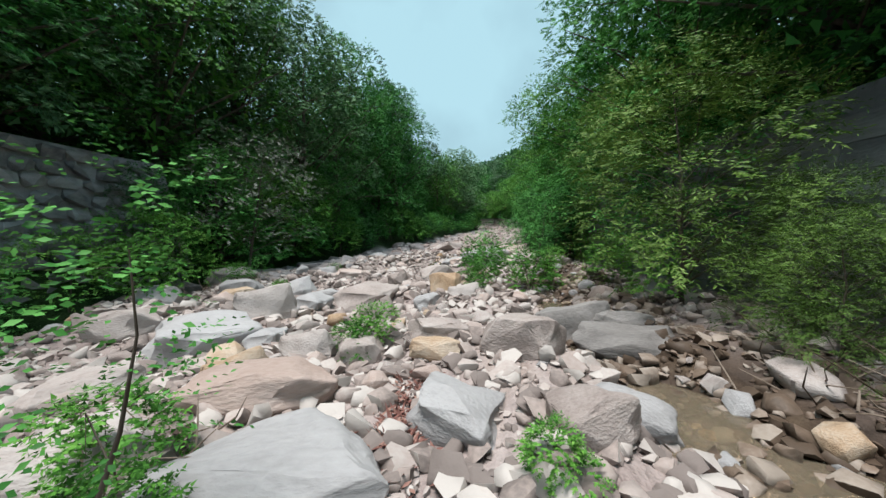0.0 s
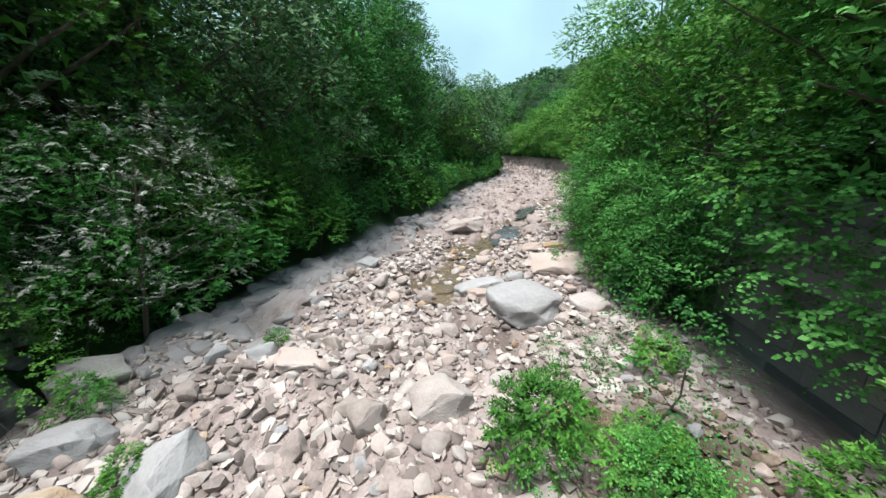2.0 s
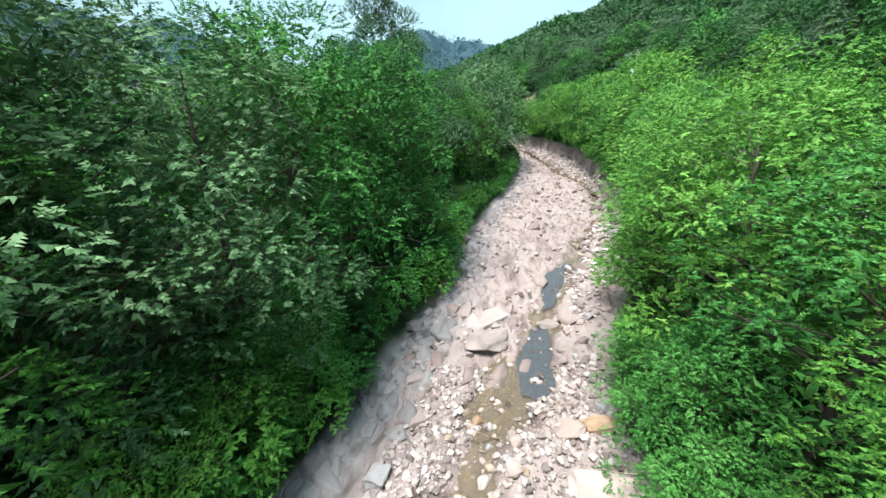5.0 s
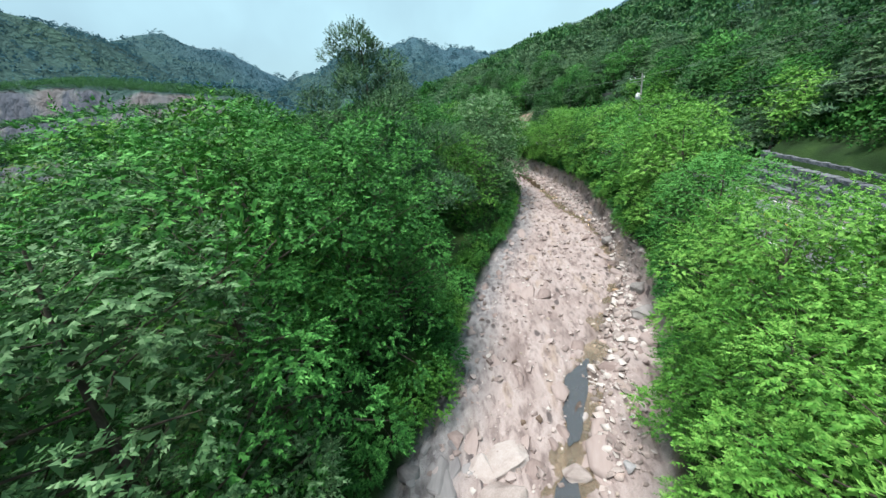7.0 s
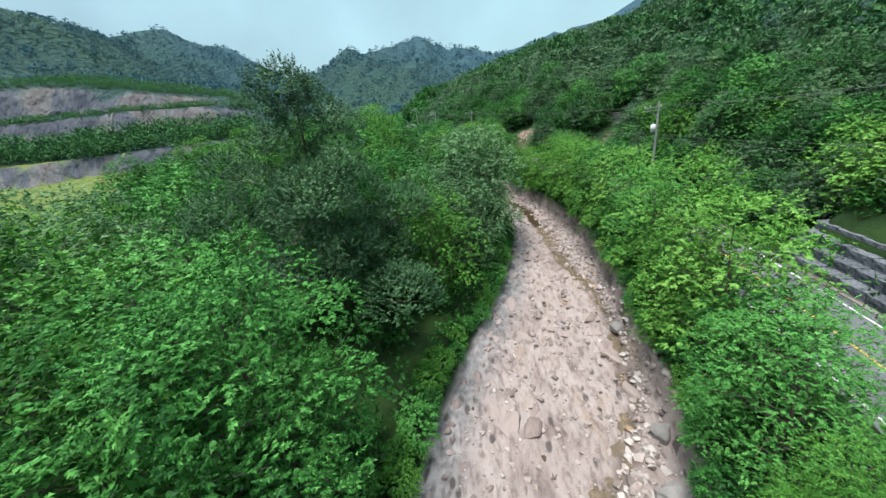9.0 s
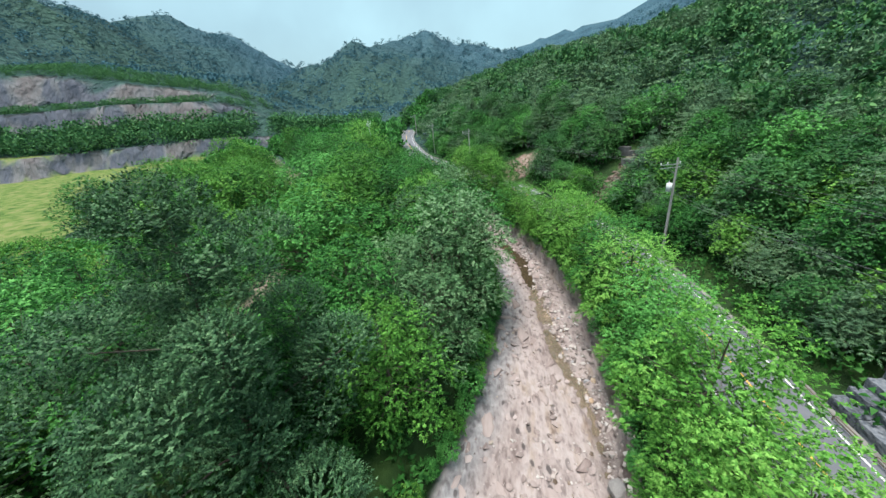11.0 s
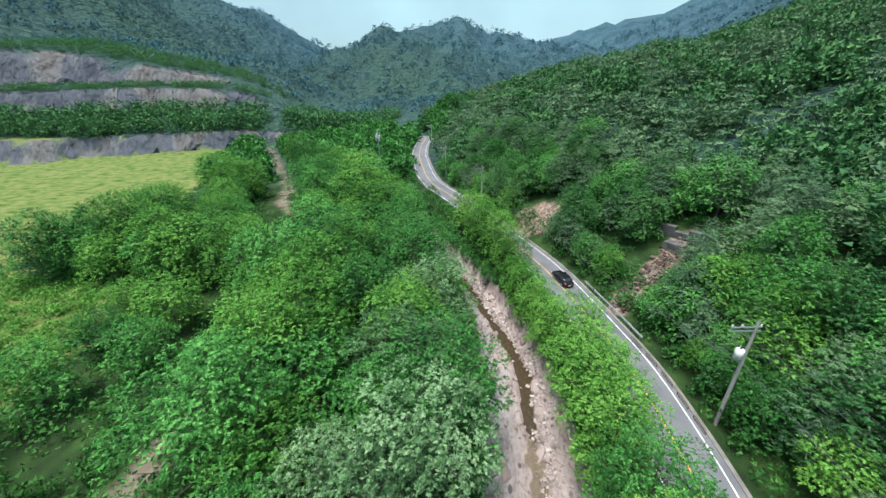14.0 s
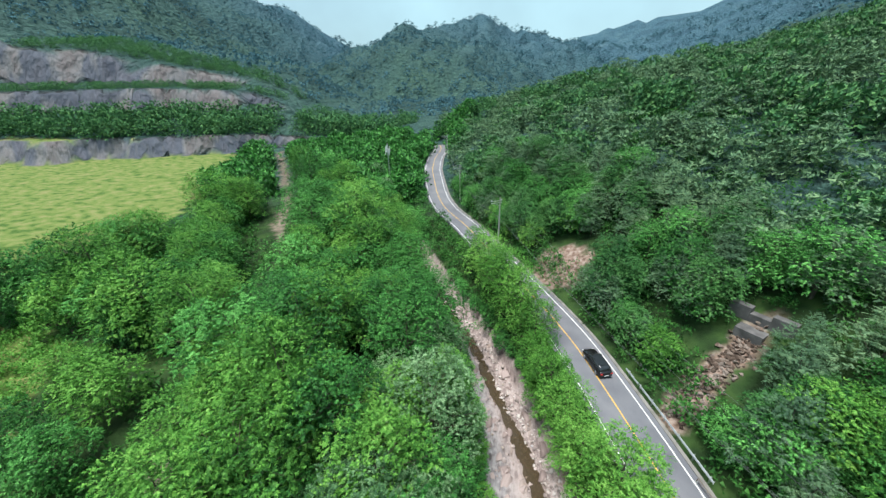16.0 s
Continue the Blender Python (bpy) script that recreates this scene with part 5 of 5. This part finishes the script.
p, r = strewn(230, 24, 125, 0.5, 0.0, 46)
sizes = 0.7 * (2.4 / 0.7) ** r.uniform(0, 1, len(p))
p[:, 2] -= 0.12 * sizes
ledges("bedrock_ledge", p, sizes, BEDROCK, "low ledge of pinkish bedrock in the stream floor", "bedrock ledges", 7)
r = np.random.RandomState(48)
y = r.uniform(13, 32, 150)
x = bed_left(y) + r.uniform(0.1, 1.0, 150) ** 1.3 * 3.4
sizes = 0.5 * (2.2 / 0.5) ** r.uniform(0, 1, 150)
p = np.stack([x, y, land(x, y) - 0.22 * sizes], -1)
ledges("grey_ledge", p + [0, 0, 0.08], sizes, GREY_BEDROCK, "rugged grey bedrock ledge along the bed's edge", "grey ledges", 9)
# dark stones added in place of small dark holes in the bedrock
p, r = strewn(130, 26, 110, 1.5, -1.0, 47)
rubble("dark_hole_stones", p, r.uniform(0.15, 0.5, len(p)), WET_PEBBLE, "dark stones standing for small dark holes in the bedrock", 8)
r = np.random.RandomState(43)
y = r.uniform(30, 128, 3800)
x = np.minimum(runnel_x(y) + np.abs(r.normal(0.5, 1.5, len(y))) + 0.1, bed_right(y) + 1.0)
p = np.stack([x, y, land(x, y)], -1)
rubble("runnel_stones", p, 0.12 * (0.75 / 0.12) ** (r.uniform(0, 1, len(p)) ** 2), PEBBLE, "tan and grey stones lining the runnel", 3)
r = np.random.RandomState(44)
u = r.uniform(0, 1, 420)
x, y = 26.5 + 10.5 * u + r.normal(0, 0.8, 420), 102.5 + 9 * u + r.normal(0, 0.8, 420)
p = np.stack([x, y, land(x, y)], -1)
rubble("debris", p[np.abs(x - road_x(y)) > 5.2], r.uniform(0.25, 0.9, 420), BROWN_RUBBLE, "rocky debris in the gully on the hill", 4)


# ---- water ----
def pool(name, label, y0, y1, step, wide, lift, mat=None):
    y = np.arange(y0, y1, step)
    cx = runnel_x(y) + 0.12 * waves(y, y * 0, 3, 51)
    w = wide * runnel_w(y) * (1 + 0.3 * waves(y, y * 0, 4, 52)) * np.minimum(1, np.minimum(y - y0 + 0.1, y1 - y) / 1.2)
    z = bed_z(y) + lift
    v = np.concatenate([np.stack([cx + k * w, y, z], -1) for k in (-1, -0.5, 0, 0.5, 1)])
    n = len(y)
    i = np.arange(n - 1)
    f = np.concatenate([np.stack([i + k * n, i + (k + 1) * n, i + (k + 1) * n + 1, i + k * n + 1], -1) for k in range(4)])
    return tagged(new(name, mesh_of(name, v, f, mat or WATER, True)), label, "water", kind="structure")


def still_pool(k, name, label, mat):
    """The surface of one standing pool, a fan of rings out to its uneven rim."""
    cx, cy, rx, ry, turn = POOLS[k]
    th = np.linspace(0, 2 * math.pi, 48, endpoint=False)
    rim = 1.08 / (1 + 0.16 * np.sin(3 * th + k) + 0.08 * np.sin(7 * th + 2 * k))
    c, n = math.cos(radians(turn)), math.sin(radians(turn))
    rings = []
    for f in (0.02, 0.5, 1.0):
        u, v = f * rim * rx * np.cos(th), f * rim * ry * np.sin(th)
        rings.append(np.stack([cx + u * c - v * n, cy + u * n + v * c, 0 * u + float(bed_z(cy)) - 0.11], -1))
    i = np.arange(48)
    j = (i + 1) % 48
    faces = np.concatenate([np.stack([i + 48 * r, i + 48 * (r + 1), j + 48 * (r + 1), j + 48 * r], -1) for r in range(2)])
    return tagged(new(name, mesh_of(name, np.concatenate(rings), faces, mat, True)), label, "water", kind="structure")


still_pool(0, "water_pool_1", "shallow brown pool below the bedrock outcrop", WATER)
still_pool(1, "water_pool_2", "still pool between boulders mirroring the sky", POOL_WATER)
still_pool(2, "water_pool_3", "narrow still pool mirroring the sky", POOL_WATER)
still_pool(3, "water_pool_4", "shallow brown puddle between the stones", WATER)
pool("water_lower", "shallow brown water beside the willow", -6, 13, 0.4, 1.6, -0.10)
pool("water_pools", "shallow brownish pools between the stones", 17.5, 40, 0.4, 1.25, -0.17)
pool("water_runnel", "narrow brown runnel along the bank", 41, 84, 0.6, 1.1, -0.20)
pool("water_channel", "dark brown water in a narrow channel under the bank", 83, 150, 0.6, 1.15, -0.42, DEEP_WATER)


# ---- walls along the stream ----
wall_r = tagged(new("wall_right"), "grey concrete retaining wall below the road", "wall", kind="structure")


def wall_strip(y0, y1, off, thick, low, high, step=1.0):
    y = np.arange(y0, y1 + step / 2, step)
    x = bed_right(y) + off
    zb = bed_z(y)
    rows = [np.stack([x + a, y, zb + b], -1) for a, b in ((0, low), (0.18, high), (0.18 + thick, high), (thick + 0.18, low))]
    v = np.concatenate(rows)
    n = len(y)
    i = np.arange(n - 1)
    f = np.concatenate([np.stack([i + r * n, i + r * n + 1, i + (r + 1) * n + 1, i + (r + 1) * n], -1) for r in range(3)])
    return v, f


part("wall_face", mesh_of("wall_face", *wall_strip(-12, 17, 1.75, 0.5, -0.6, 3.9), CONCRETE), CONCRETE, wall_r)
part("low_wall", mesh_of("low_wall", *wall_strip(60, 150, 1.15, 0.35, -0.6, 1.5), CONCRETE), CONCRETE, wall_r)
block_rng = np.random.RandomState(61)
block_meshes = []
for i in range(6):
    bm = bmesh.new()
    box(bm, -0.5, 0.5, -0.5, 0.5, -0.5, 0.5, 0.03)
    for v in bm.verts:
        v.co.z += 0.10 * noise.noise(Vector((v.co.y * 2.5 + 9 * i, 0, 3 * i)))
    me = bpy.data.meshes.new("wall_block")
    bm.to_mesh(me)
    bm.free()
    me.materials.append(CONCRETE)
    block_meshes.append(me)
for row in range(8):
    y = -6.0 + block_rng.uniform(0, 1)
    while y < 15.5:
        w = block_rng.uniform(0.8, 1.9)
        yc = y + w / 2
        z = float(bed_z(yc)) - 0.05 + 0.44 * row
        x = float(bed_right(yc)) + 1.75 + 0.18 * (0.6 + 0.44 * row) / 4.7 - 0.02
        ob = new("wall_block", block_meshes[block_rng.randint(6)])
        ob.matrix_basis = Matrix.LocRotScale((x, yc, z + 0.22), Euler((0, radians(2), -math.atan(float(bed_right(yc + 0.5) - bed_right(yc - 0.5))))), (0.06 + block_rng.uniform(0, 0.03), w - 0.02, 0.425))
        ob.parent = wall_r
        y += w

wall_l = tagged(new("wall_left"), "dark dry-laid stone wall behind the bushes", "wall", kind="structure")
y = np.arange(-8, 14.1, 1.0)
rows = [np.stack([bed_left(y) - a, y, bed_z(y) + b], -1) for a, b in ((1.5, 0.3), (2.5, 5.0), (3.4, 5.0), (3.6, 0.3))]
i = np.arange(len(y) - 1)
n = len(y)
part("wall_core", mesh_of("wall_core", np.concatenate(rows), np.concatenate([np.stack([i + (k + 1) * n, i + (k + 1) * n + 1, i + k * n + 1, i + k * n], -1) for k in range(3)]), DARK_STONE), DARK_STONE, wall_l)
wall_stones = []
for i in range(6):
    me = rock_mesh("wall_stone", 400 + i, 12, 0.5, 0)
    me.materials.append(DARK_STONE)
    wall_stones.append(me)
for row in range(10):
    y = -2.0 + block_rng.uniform(0, 0.5)
    while y < 13.4:
        w = block_rng.uniform(0.5, 0.95)
        yc = y + w / 2
        ob = new("wall_stone", wall_stones[block_rng.randint(6)])
        b = 0.55 + 0.46 * row
        ob.matrix_basis = Matrix.LocRotScale((float(bed_left(yc)) - 1.5 - 1.0 * (b - 0.3) / 4.7, yc, float(bed_z(yc)) + b + block_rng.uniform(-0.05, 0.05)), Euler((block_rng.normal(0, 0.15), 0, block_rng.normal(0, 0.1))), (0.5, w, 0.46))
        ob.parent = wall_l
        y += w


# ---- poles and wires ----
def power_pole(name, x, y, height, turn, can=False):
    thing = new(name)
    z = ground_at(x, y)
    thing.matrix_basis = pose(x, y, z, 0, 0, turn)
    part("pole", mesh_of("pole", *tube([(0, 0, -0.6), (0, 0, height * 0.5), (0, 0, height)], [0.19, 0.155, 0.11], 12), POLE_CONCRETE, True), POLE_CONCRETE, thing)
    for zz, reach in ((height - 0.75, 2.1), (height - 1.15, 2.1)):
        bm = box(bmesh.new(), -reach, 0.45, -0.05, 0.05, zz - 0.05, zz + 0.05, 0.01)
        part("crossarm", bm, STEEL, thing)
    for sx in (-1.5, -0.9):
        part("brace", mesh_of("brace", *tube([(0, 0.06, height - 2.0), (sx, 0.06, height - 1.1)], [0.03, 0.03], 6), STEEL), STEEL, thing)
    for sx in (-2.0, -1.2, 0.35):
        part("insulator", mesh_of("insulator", *tube([(sx, 0, height - 0.7), (sx, 0, height - 0.62), (sx, 0, height - 0.5), (sx, 0, height - 0.42)], [0.05, 0.08, 0.06, 0.03], 10), CERAMIC, True), CERAMIC, thing)
    if can:
        tank = part("transformer", mesh_of("transformer", *tube([(-0.55, 0, height - 4.1), (-0.55, 0, height - 4.05), (-0.55, 0, height - 3.1), (-0.55, 0, height - 3.0)], [0.1, 0.33, 0.33, 0.12], 16), CERAMIC, True), CERAMIC, thing, "white enamelled transformer can")
        part("bushing", mesh_of("bushing", *tube([(-0.55, 0.1, height - 3.05), (-0.55, 0.1, height - 2.75)], [0.05, 0.03], 8), CERAMIC), CERAMIC, tank)
    tagged(thing, "concrete power pole with steel crossarms" + (", white transformer" if can else "") + " beside the road", "power pole", "power poles along the road")
    return thing


POLE_PLAN = ((32.2, 34.0, 12.0, 5, False), (30.6, 84.3, 12.5, 8, True), (4.2, 140.6, 11.8, 35, False), (-9.2, 167.5, 10.5, 30, False), (-23.0, 214.0, 10.0, 15, False))
POLES = [power_pole("power_pole", *p) for p in POLE_PLAN]
for a, b in zip(POLES, POLES[1:]):
    ha, hb = [next(c for c in o.children if c.name.startswith("pole")).dimensions.z - 0.6 for o in (a, b)]
    for sx, drop in ((-2.0, 0.42), (-1.2, 0.42), (0.35, 0.42), (-0.2, 4.3), (0.2, 4.9)):
        pa, pb = a.matrix_basis @ Vector((sx, 0, ha - drop)), b.matrix_basis @ Vector((sx, 0, hb - drop))
        us = np.linspace(0, 1, 22)
        pts = [pa.lerp(pb, float(u)) - Vector((0, 0, 4 * 0.9 * u * (1 - u))) for u in us]
        tagged(new("power_cable", mesh_of("power_cable", *tube([tuple(q) for q in pts], [0.008 if drop < 1 else 0.012] * 22, 4), CABLE)), "thin grey overhead cable between the poles", "cable", "cables between the poles")

# a slim antenna mast beyond the wood
mast = tagged(new("antenna_mast"), "slim pale antenna mast rising from the woods", "mast")
mz = ground_at(-37, 183)
mast.matrix_basis = pose(-37, 183, mz)
part("pole", mesh_of("pole", *tube([(0, 0, -0.5), (0, 0, 9), (0, 0, 19)], [0.3, 0.25, 0.18], 10), STEEL, True), STEEL, mast)
for k in range(6):
    a = k * math.pi / 3
    bm = box(bmesh.new(), -0.16, 0.16, -0.08, 0.08, 15.2 + 0.9 * (k % 2), 17.2 + 0.9 * (k % 2), 0.02)
    bmesh.ops.transform(bm, matrix=pose(0, 0, 0, 0, 0, math.degrees(a)) @ pose(0, 0.75, 0), verts=bm.verts)
    part("antenna_panel", bm, CERAMIC, mast)


# ---- guard rail ----
rail = tagged(new("guard_rail"), "galvanised steel guard rail beside the road", "guard rail")
ys = np.arange(96, 108.1, 2.0)
for y in ys:
    x = float(road_x(y)) + ROAD_HALF + 0.95
    bm = box(bmesh.new(), x - 0.06, x + 0.06, y - 0.06, y + 0.06, float(road_z(y)) - 0.3, float(road_z(y)) + 0.75, 0.01)
    part("post", bm, STEEL, rail)
yy = np.arange(95.5, 108.6, 0.5)
prof = ((0.0, 0.42), (-0.07, 0.47), (-0.07, 0.52), (0.0, 0.57), (-0.07, 0.62), (-0.07, 0.67), (0.0, 0.72))
v = np.concatenate([np.stack([road_x(yy) + ROAD_HALF + 0.87 + a, yy, road_z(yy) + b], -1) for a, b in prof])
n = len(yy)
i = np.arange(n - 1)
part("beam", mesh_of("beam", v, np.concatenate([np.stack([i + k * n, i + k * n + 1, i + (k + 1) * n + 1, i + (k + 1) * n], -1) for k in range(6)]), STEEL), STEEL, rail)

# low tubular rails at the road's edge
def tube_rail(y):
    thing = new("road_rail")
    x, z = float(road_x(y)) + 3.12, float(road_z(y))
    thing.matrix_basis = pose(x, y, z, 0, 0, -math.degrees(math.atan(float(road_x(y + 1) - road_x(y - 1)) / 2)))
    bend = [(0, -0.95, 0.0), (0, -0.95, 0.40), (0, -0.90, 0.49), (0, -0.80, 0.53), (0, 0, 0.53), (0, 0.80, 0.53), (0, 0.90, 0.49), (0, 0.95, 0.40), (0, 0.95, 0.0)]
    part("hoop", mesh_of("hoop", *tube(bend, [0.045] * 9, 8), RAIL_PAINT, True), RAIL_PAINT, thing)
    part("bar", mesh_of("bar", *tube([(0, -0.94, 0.27), (0, 0.94, 0.27)], [0.03, 0.03], 6), RAIL_PAINT, True), RAIL_PAINT, thing)
    for e in (-0.95, 0.95):
        part("base_plate", box(bmesh.new(), -0.11, 0.11, e - 0.11, e + 0.11, 0.03, 0.055, 0.004), STEEL, thing)
    return tagged(thing, "low hoop of dull brown tube beside the road", "rail", "rails along the road")


for y in list(np.arange(46.0, 66, 2.8)) + list(np.arange(83.7, 95, 2.8)):
    tube_rail(float(y))

# lay-by mark at the road's edge
yb = 96.5
bm = box(bmesh.new(), -1.1, 0, -0.07, 0.07, 0.032, 0.036)
mark = part("bay_mark", bm, WHITE_PAINT, road)
mark.matrix_basis = pose(float(road_x(yb)) - 2.95, yb, float(road_z(yb)), 0, 0, 14)

# ---- gabion terraces beside the road ----
gab = tagged(new("gabion_wall"), "stepped wall of grey stone-filled gabion baskets beside the road", "wall")
basket = bmesh.new()
box(basket, -0.62, 0.62, -1.0, 1.0, -0.42, 0.42, 0.04)
bmesh.ops.subdivide_edges(basket, edges=[e for e in basket.edges if e.calc_length() > 0.4], cuts=6, use_grid_fill=True)
for v in basket.verts:
    v.co += Vector((noise.noise(v.co * 3.1), noise.noise(v.co * 3.1 + Vector((5, 0, 0))), noise.noise(v.co * 3.1 + Vector((0, 5, 0))))) * 0.06
basket_mesh = bpy.data.meshes.new("basket")
basket.to_mesh(basket_mesh)
basket.free()
basket_mesh.materials.append(GABION)
for tier in range(4):
    for y in np.arange(30.2, 59, 2.03):
        ob = new("basket", basket_mesh)
        x = float(road_x(y)) + ROAD_HALF + 1.25 + 0.86 * tier
        ob.matrix_basis = pose(x, y, float(road_z(y)) + 0.28 + 0.74 * tier, 0, 0, -math.degrees(math.atan(float(road_x(y + 1) - road_x(y - 1)) / 2)))
        ob.parent = gab

# ---- check dam at the top of the gully ----
dam = tagged(new("check_dam"), "small grey concrete check dam in the wooded gully", "dam")
dam.matrix_basis = pose(37.4, 112.2, ground_at(37.4, 112.2) - 0.8, 0, 0, -48)
bm = bmesh.new()
for x0, x1, top in ((-3.2, -1.0, 2.2), (-1.0, 1.0, 1.5), (1.0, 3.2, 2.2)):
    box(bm, x0 + 0.002, x1 - 0.002, -0.5, 0.5, -1.5, top, 0.04)
part("dam_wall", bm, DARK_CONCRETE, dam)
bm = box(bmesh.new(), -1.4, 1.4, -2.4, -0.51, -1.2, 0.15, 0.04)
part("apron", bm, DARK_CONCRETE, dam)


# ---- car ----
def build_car():
    car = new("car")

    def loft(name, sections, mat, parent, label="", smooth=True):
        """sections: y, half width low, half width high, z low, z high."""
        bm = bmesh.new()
        rings = []
        for y, wl, wh, z0, z1 in sections:
            zm = z0 + 0.55 * (z1 - z0)
            ring = [(-wl * 0.92, z0), (-wl, z0 + 0.12 * (z1 - z0)), (-wl, zm), (-wh, z1 - 0.04), (-wh * 0.82, z1), (wh * 0.82, z1), (wh, z1 - 0.04), (wl, zm), (wl, z0 + 0.12 * (z1 - z0)), (wl * 0.92, z0)]
            rings.append([bm.verts.new((a, y, b)) for a, b in ring])
        for r0, r1 in zip(rings, rings[1:]):
            for k in range(10):
                bm.faces.new((r0[k], r0[(k + 1) % 10], r1[(k + 1) % 10], r1[k]))
        bm.faces.new(rings[0][::-1])
        bm.faces.new(rings[-1])
        bmesh.ops.recalc_face_normals(bm, faces=bm.faces)
        return part(name, bm, mat, parent, label, smooth)

    loft("body", [(-2.3, 0.74, 0.70, 0.42, 0.86), (-2.18, 0.86, 0.80, 0.28, 0.98), (-1.4, 0.92, 0.86, 0.22, 1.02), (0.0, 0.93, 0.88, 0.2, 0.98), (1.2, 0.92, 0.86, 0.22, 0.95), (2.0, 0.88, 0.80, 0.26, 0.84), (2.32, 0.72, 0.66, 0.38, 0.70)], CAR_PAINT, car)
    cabin = loft("cabin", [(-2.0, 0.78, 0.70, 0.92, 1.06), (-1.5, 0.82, 0.66, 0.94, 1.44), (-0.4, 0.83, 0.67, 0.94, 1.50), (0.5, 0.82, 0.64, 0.93, 1.42), (1.25, 0.78, 0.70, 0.90, 1.0)], DARK_GLASS, car, "dark tinted glass")
    bm = box(bmesh.new(), -0.62, 0.62, -1.45, 0.45, 1.44, 1.53, 0.03)
    part("roof", bm, CAR_PAINT, car)
    for sx in (-1, 1):
        for y in (-1.42, 1.42):
            wheel = part("wheel", mesh_of("wheel", *tube([(sx * 0.70, y, 0.33), (sx * 0.72, y, 0.33), (sx * 0.92, y, 0.33), (sx * 0.94, y, 0.33)], [0.2, 0.33, 0.33, 0.24], 20), RUBBER, True), RUBBER, car)
            part("rim", mesh_of("rim", *tube([(sx * 0.90, y, 0.33), (sx * 0.945, y, 0.33), (sx * 0.95, y, 0.33)], [0.22, 0.22, 0.03], 16), STEEL, True), STEEL, wheel)
        part("tail_light", box(bmesh.new(), sx * 0.66 - 0.16, sx * 0.66 + 0.16, -2.31, -2.2, 0.74, 0.90, 0.02), RED_GLASS, car)
        part("headlight", box(bmesh.new(), sx * 0.62 - 0.14, sx * 0.62 + 0.14, 2.22, 2.34, 0.56, 0.68, 0.02), CERAMIC, car)
        part("mirror", box(bmesh.new(), sx * 1.0 - 0.09, sx * 1.0 + 0.09, 0.75, 0.9, 0.92, 1.05, 0.03), CAR_PAINT, car)
    part("plate", box(bmesh.new(), -0.26, 0.26, -2.33, -2.3, 0.5, 0.61), WHITE_PAINT, car)
    return tagged(car, "glossy black saloon car on the grey road", "car")


car = build_car()
cy = 109.0
car.matrix_basis = pose(float(road_x(cy)) + 0.9, cy, float(road_z(cy)) + 0.035, math.degrees(math.atan(0.044)), 0, math.degrees(math.atan(-float(road_x(cy + 2) - road_x(cy - 2)) / 4)))

# ---- netting beside the meadow ----
net = tagged(new("net_fence"), "pale green netting fence at the meadow's edge", "fence")
for k in range(5):
    y = 186 + 7 * k
    x = -100 - 3.6 * k
    part("post", mesh_of("post", *tube([(x, y, ground_at(x, y) - 0.4), (x, y, ground_at(x, y) + 6.5)], [0.07, 0.07], 8), STEEL), STEEL, net)
v = [(-100 - 3.6 * k, 186 + 7 * k, ground_at(-100 - 3.6 * k, 186 + 7 * k) + h) for h in (0.1, 6.3) for k in range(5)]
part("netting", mesh_of("netting", v, [(k, k + 1, k + 6, k + 5) for k in range(4)], NET), NET, net)

# ---- dead brush and leaf litter among the stones ----
def brush(name, spots, seed, label, mat, length, per):
    r = np.random.RandomState(seed)
    pieces = []
    for x, y in spots:
        for _ in range(per):
            a, b = np.array([x, y]) + r.normal(0, 0.35, 2), r.normal(0, 1, 2)
            z = ground_at(a[0], a[1])
            d = np.array([b[0], b[1], r.uniform(0.1, 0.9)])
            d *= length * r.uniform(0.4, 1.1) / np.linalg.norm(d)
            p0 = np.array([a[0], a[1], z + 0.02])
            pieces.append(tube([p0, p0 + d * 0.5 + r.normal(0, 0.05, 3), p0 + d], [0.011, 0.008, 0.003], 4))
    v, f = gather(pieces)
    return tagged(new(name, mesh_of(name, v, f, mat)), label, "brush", kind="stuff")


brush("dead_brush", [(-2.5, 2.7), (-2.2, 2.2), (1.0, 9.0), (3.9, 3.2), (4.2, 2.6), (4.4, 3.9), (1.9, 10.6), (2.2, 11.0), (1.5, 12.0), (-7.6, 10.6), (-8.0, 11.2), (-6.2, 12.2), (3.6, 14.0), (4.6, 15.0)], 71, "dry brown twigs and roots among the stones", TWIG, 0.9, 22)
r = np.random.RandomState(72)
x = np.concatenate([r.normal(-0.42, 0.17, 420), r.normal(1.6, 0.3, 160)])
y = np.concatenate([r.normal(3.35, 0.42, 420), r.normal(9.9, 0.4, 160)])
z = land(x, y) + 0.05
a, t = r.uniform(0, 6.28, len(x)), r.normal(0, 0.5, len(x))
d = np.stack([np.cos(a), np.sin(a), t], -1) * r.uniform(0.04, 0.09, (len(x), 1))
w = np.stack([-np.sin(a), np.cos(a), t * 0], -1) * 0.02
c = np.stack([x, y, z], -1)
v = np.stack([c - d, c + w, c + d, c - w], 1).reshape(-1, 3)
tagged(new("leaf_litter", mesh_of("leaf_litter", v, np.arange(len(v)).reshape(-1, 4), LITTER)), "reddish brown dry leaf litter between the slabs", "leaf litter", kind="stuff")
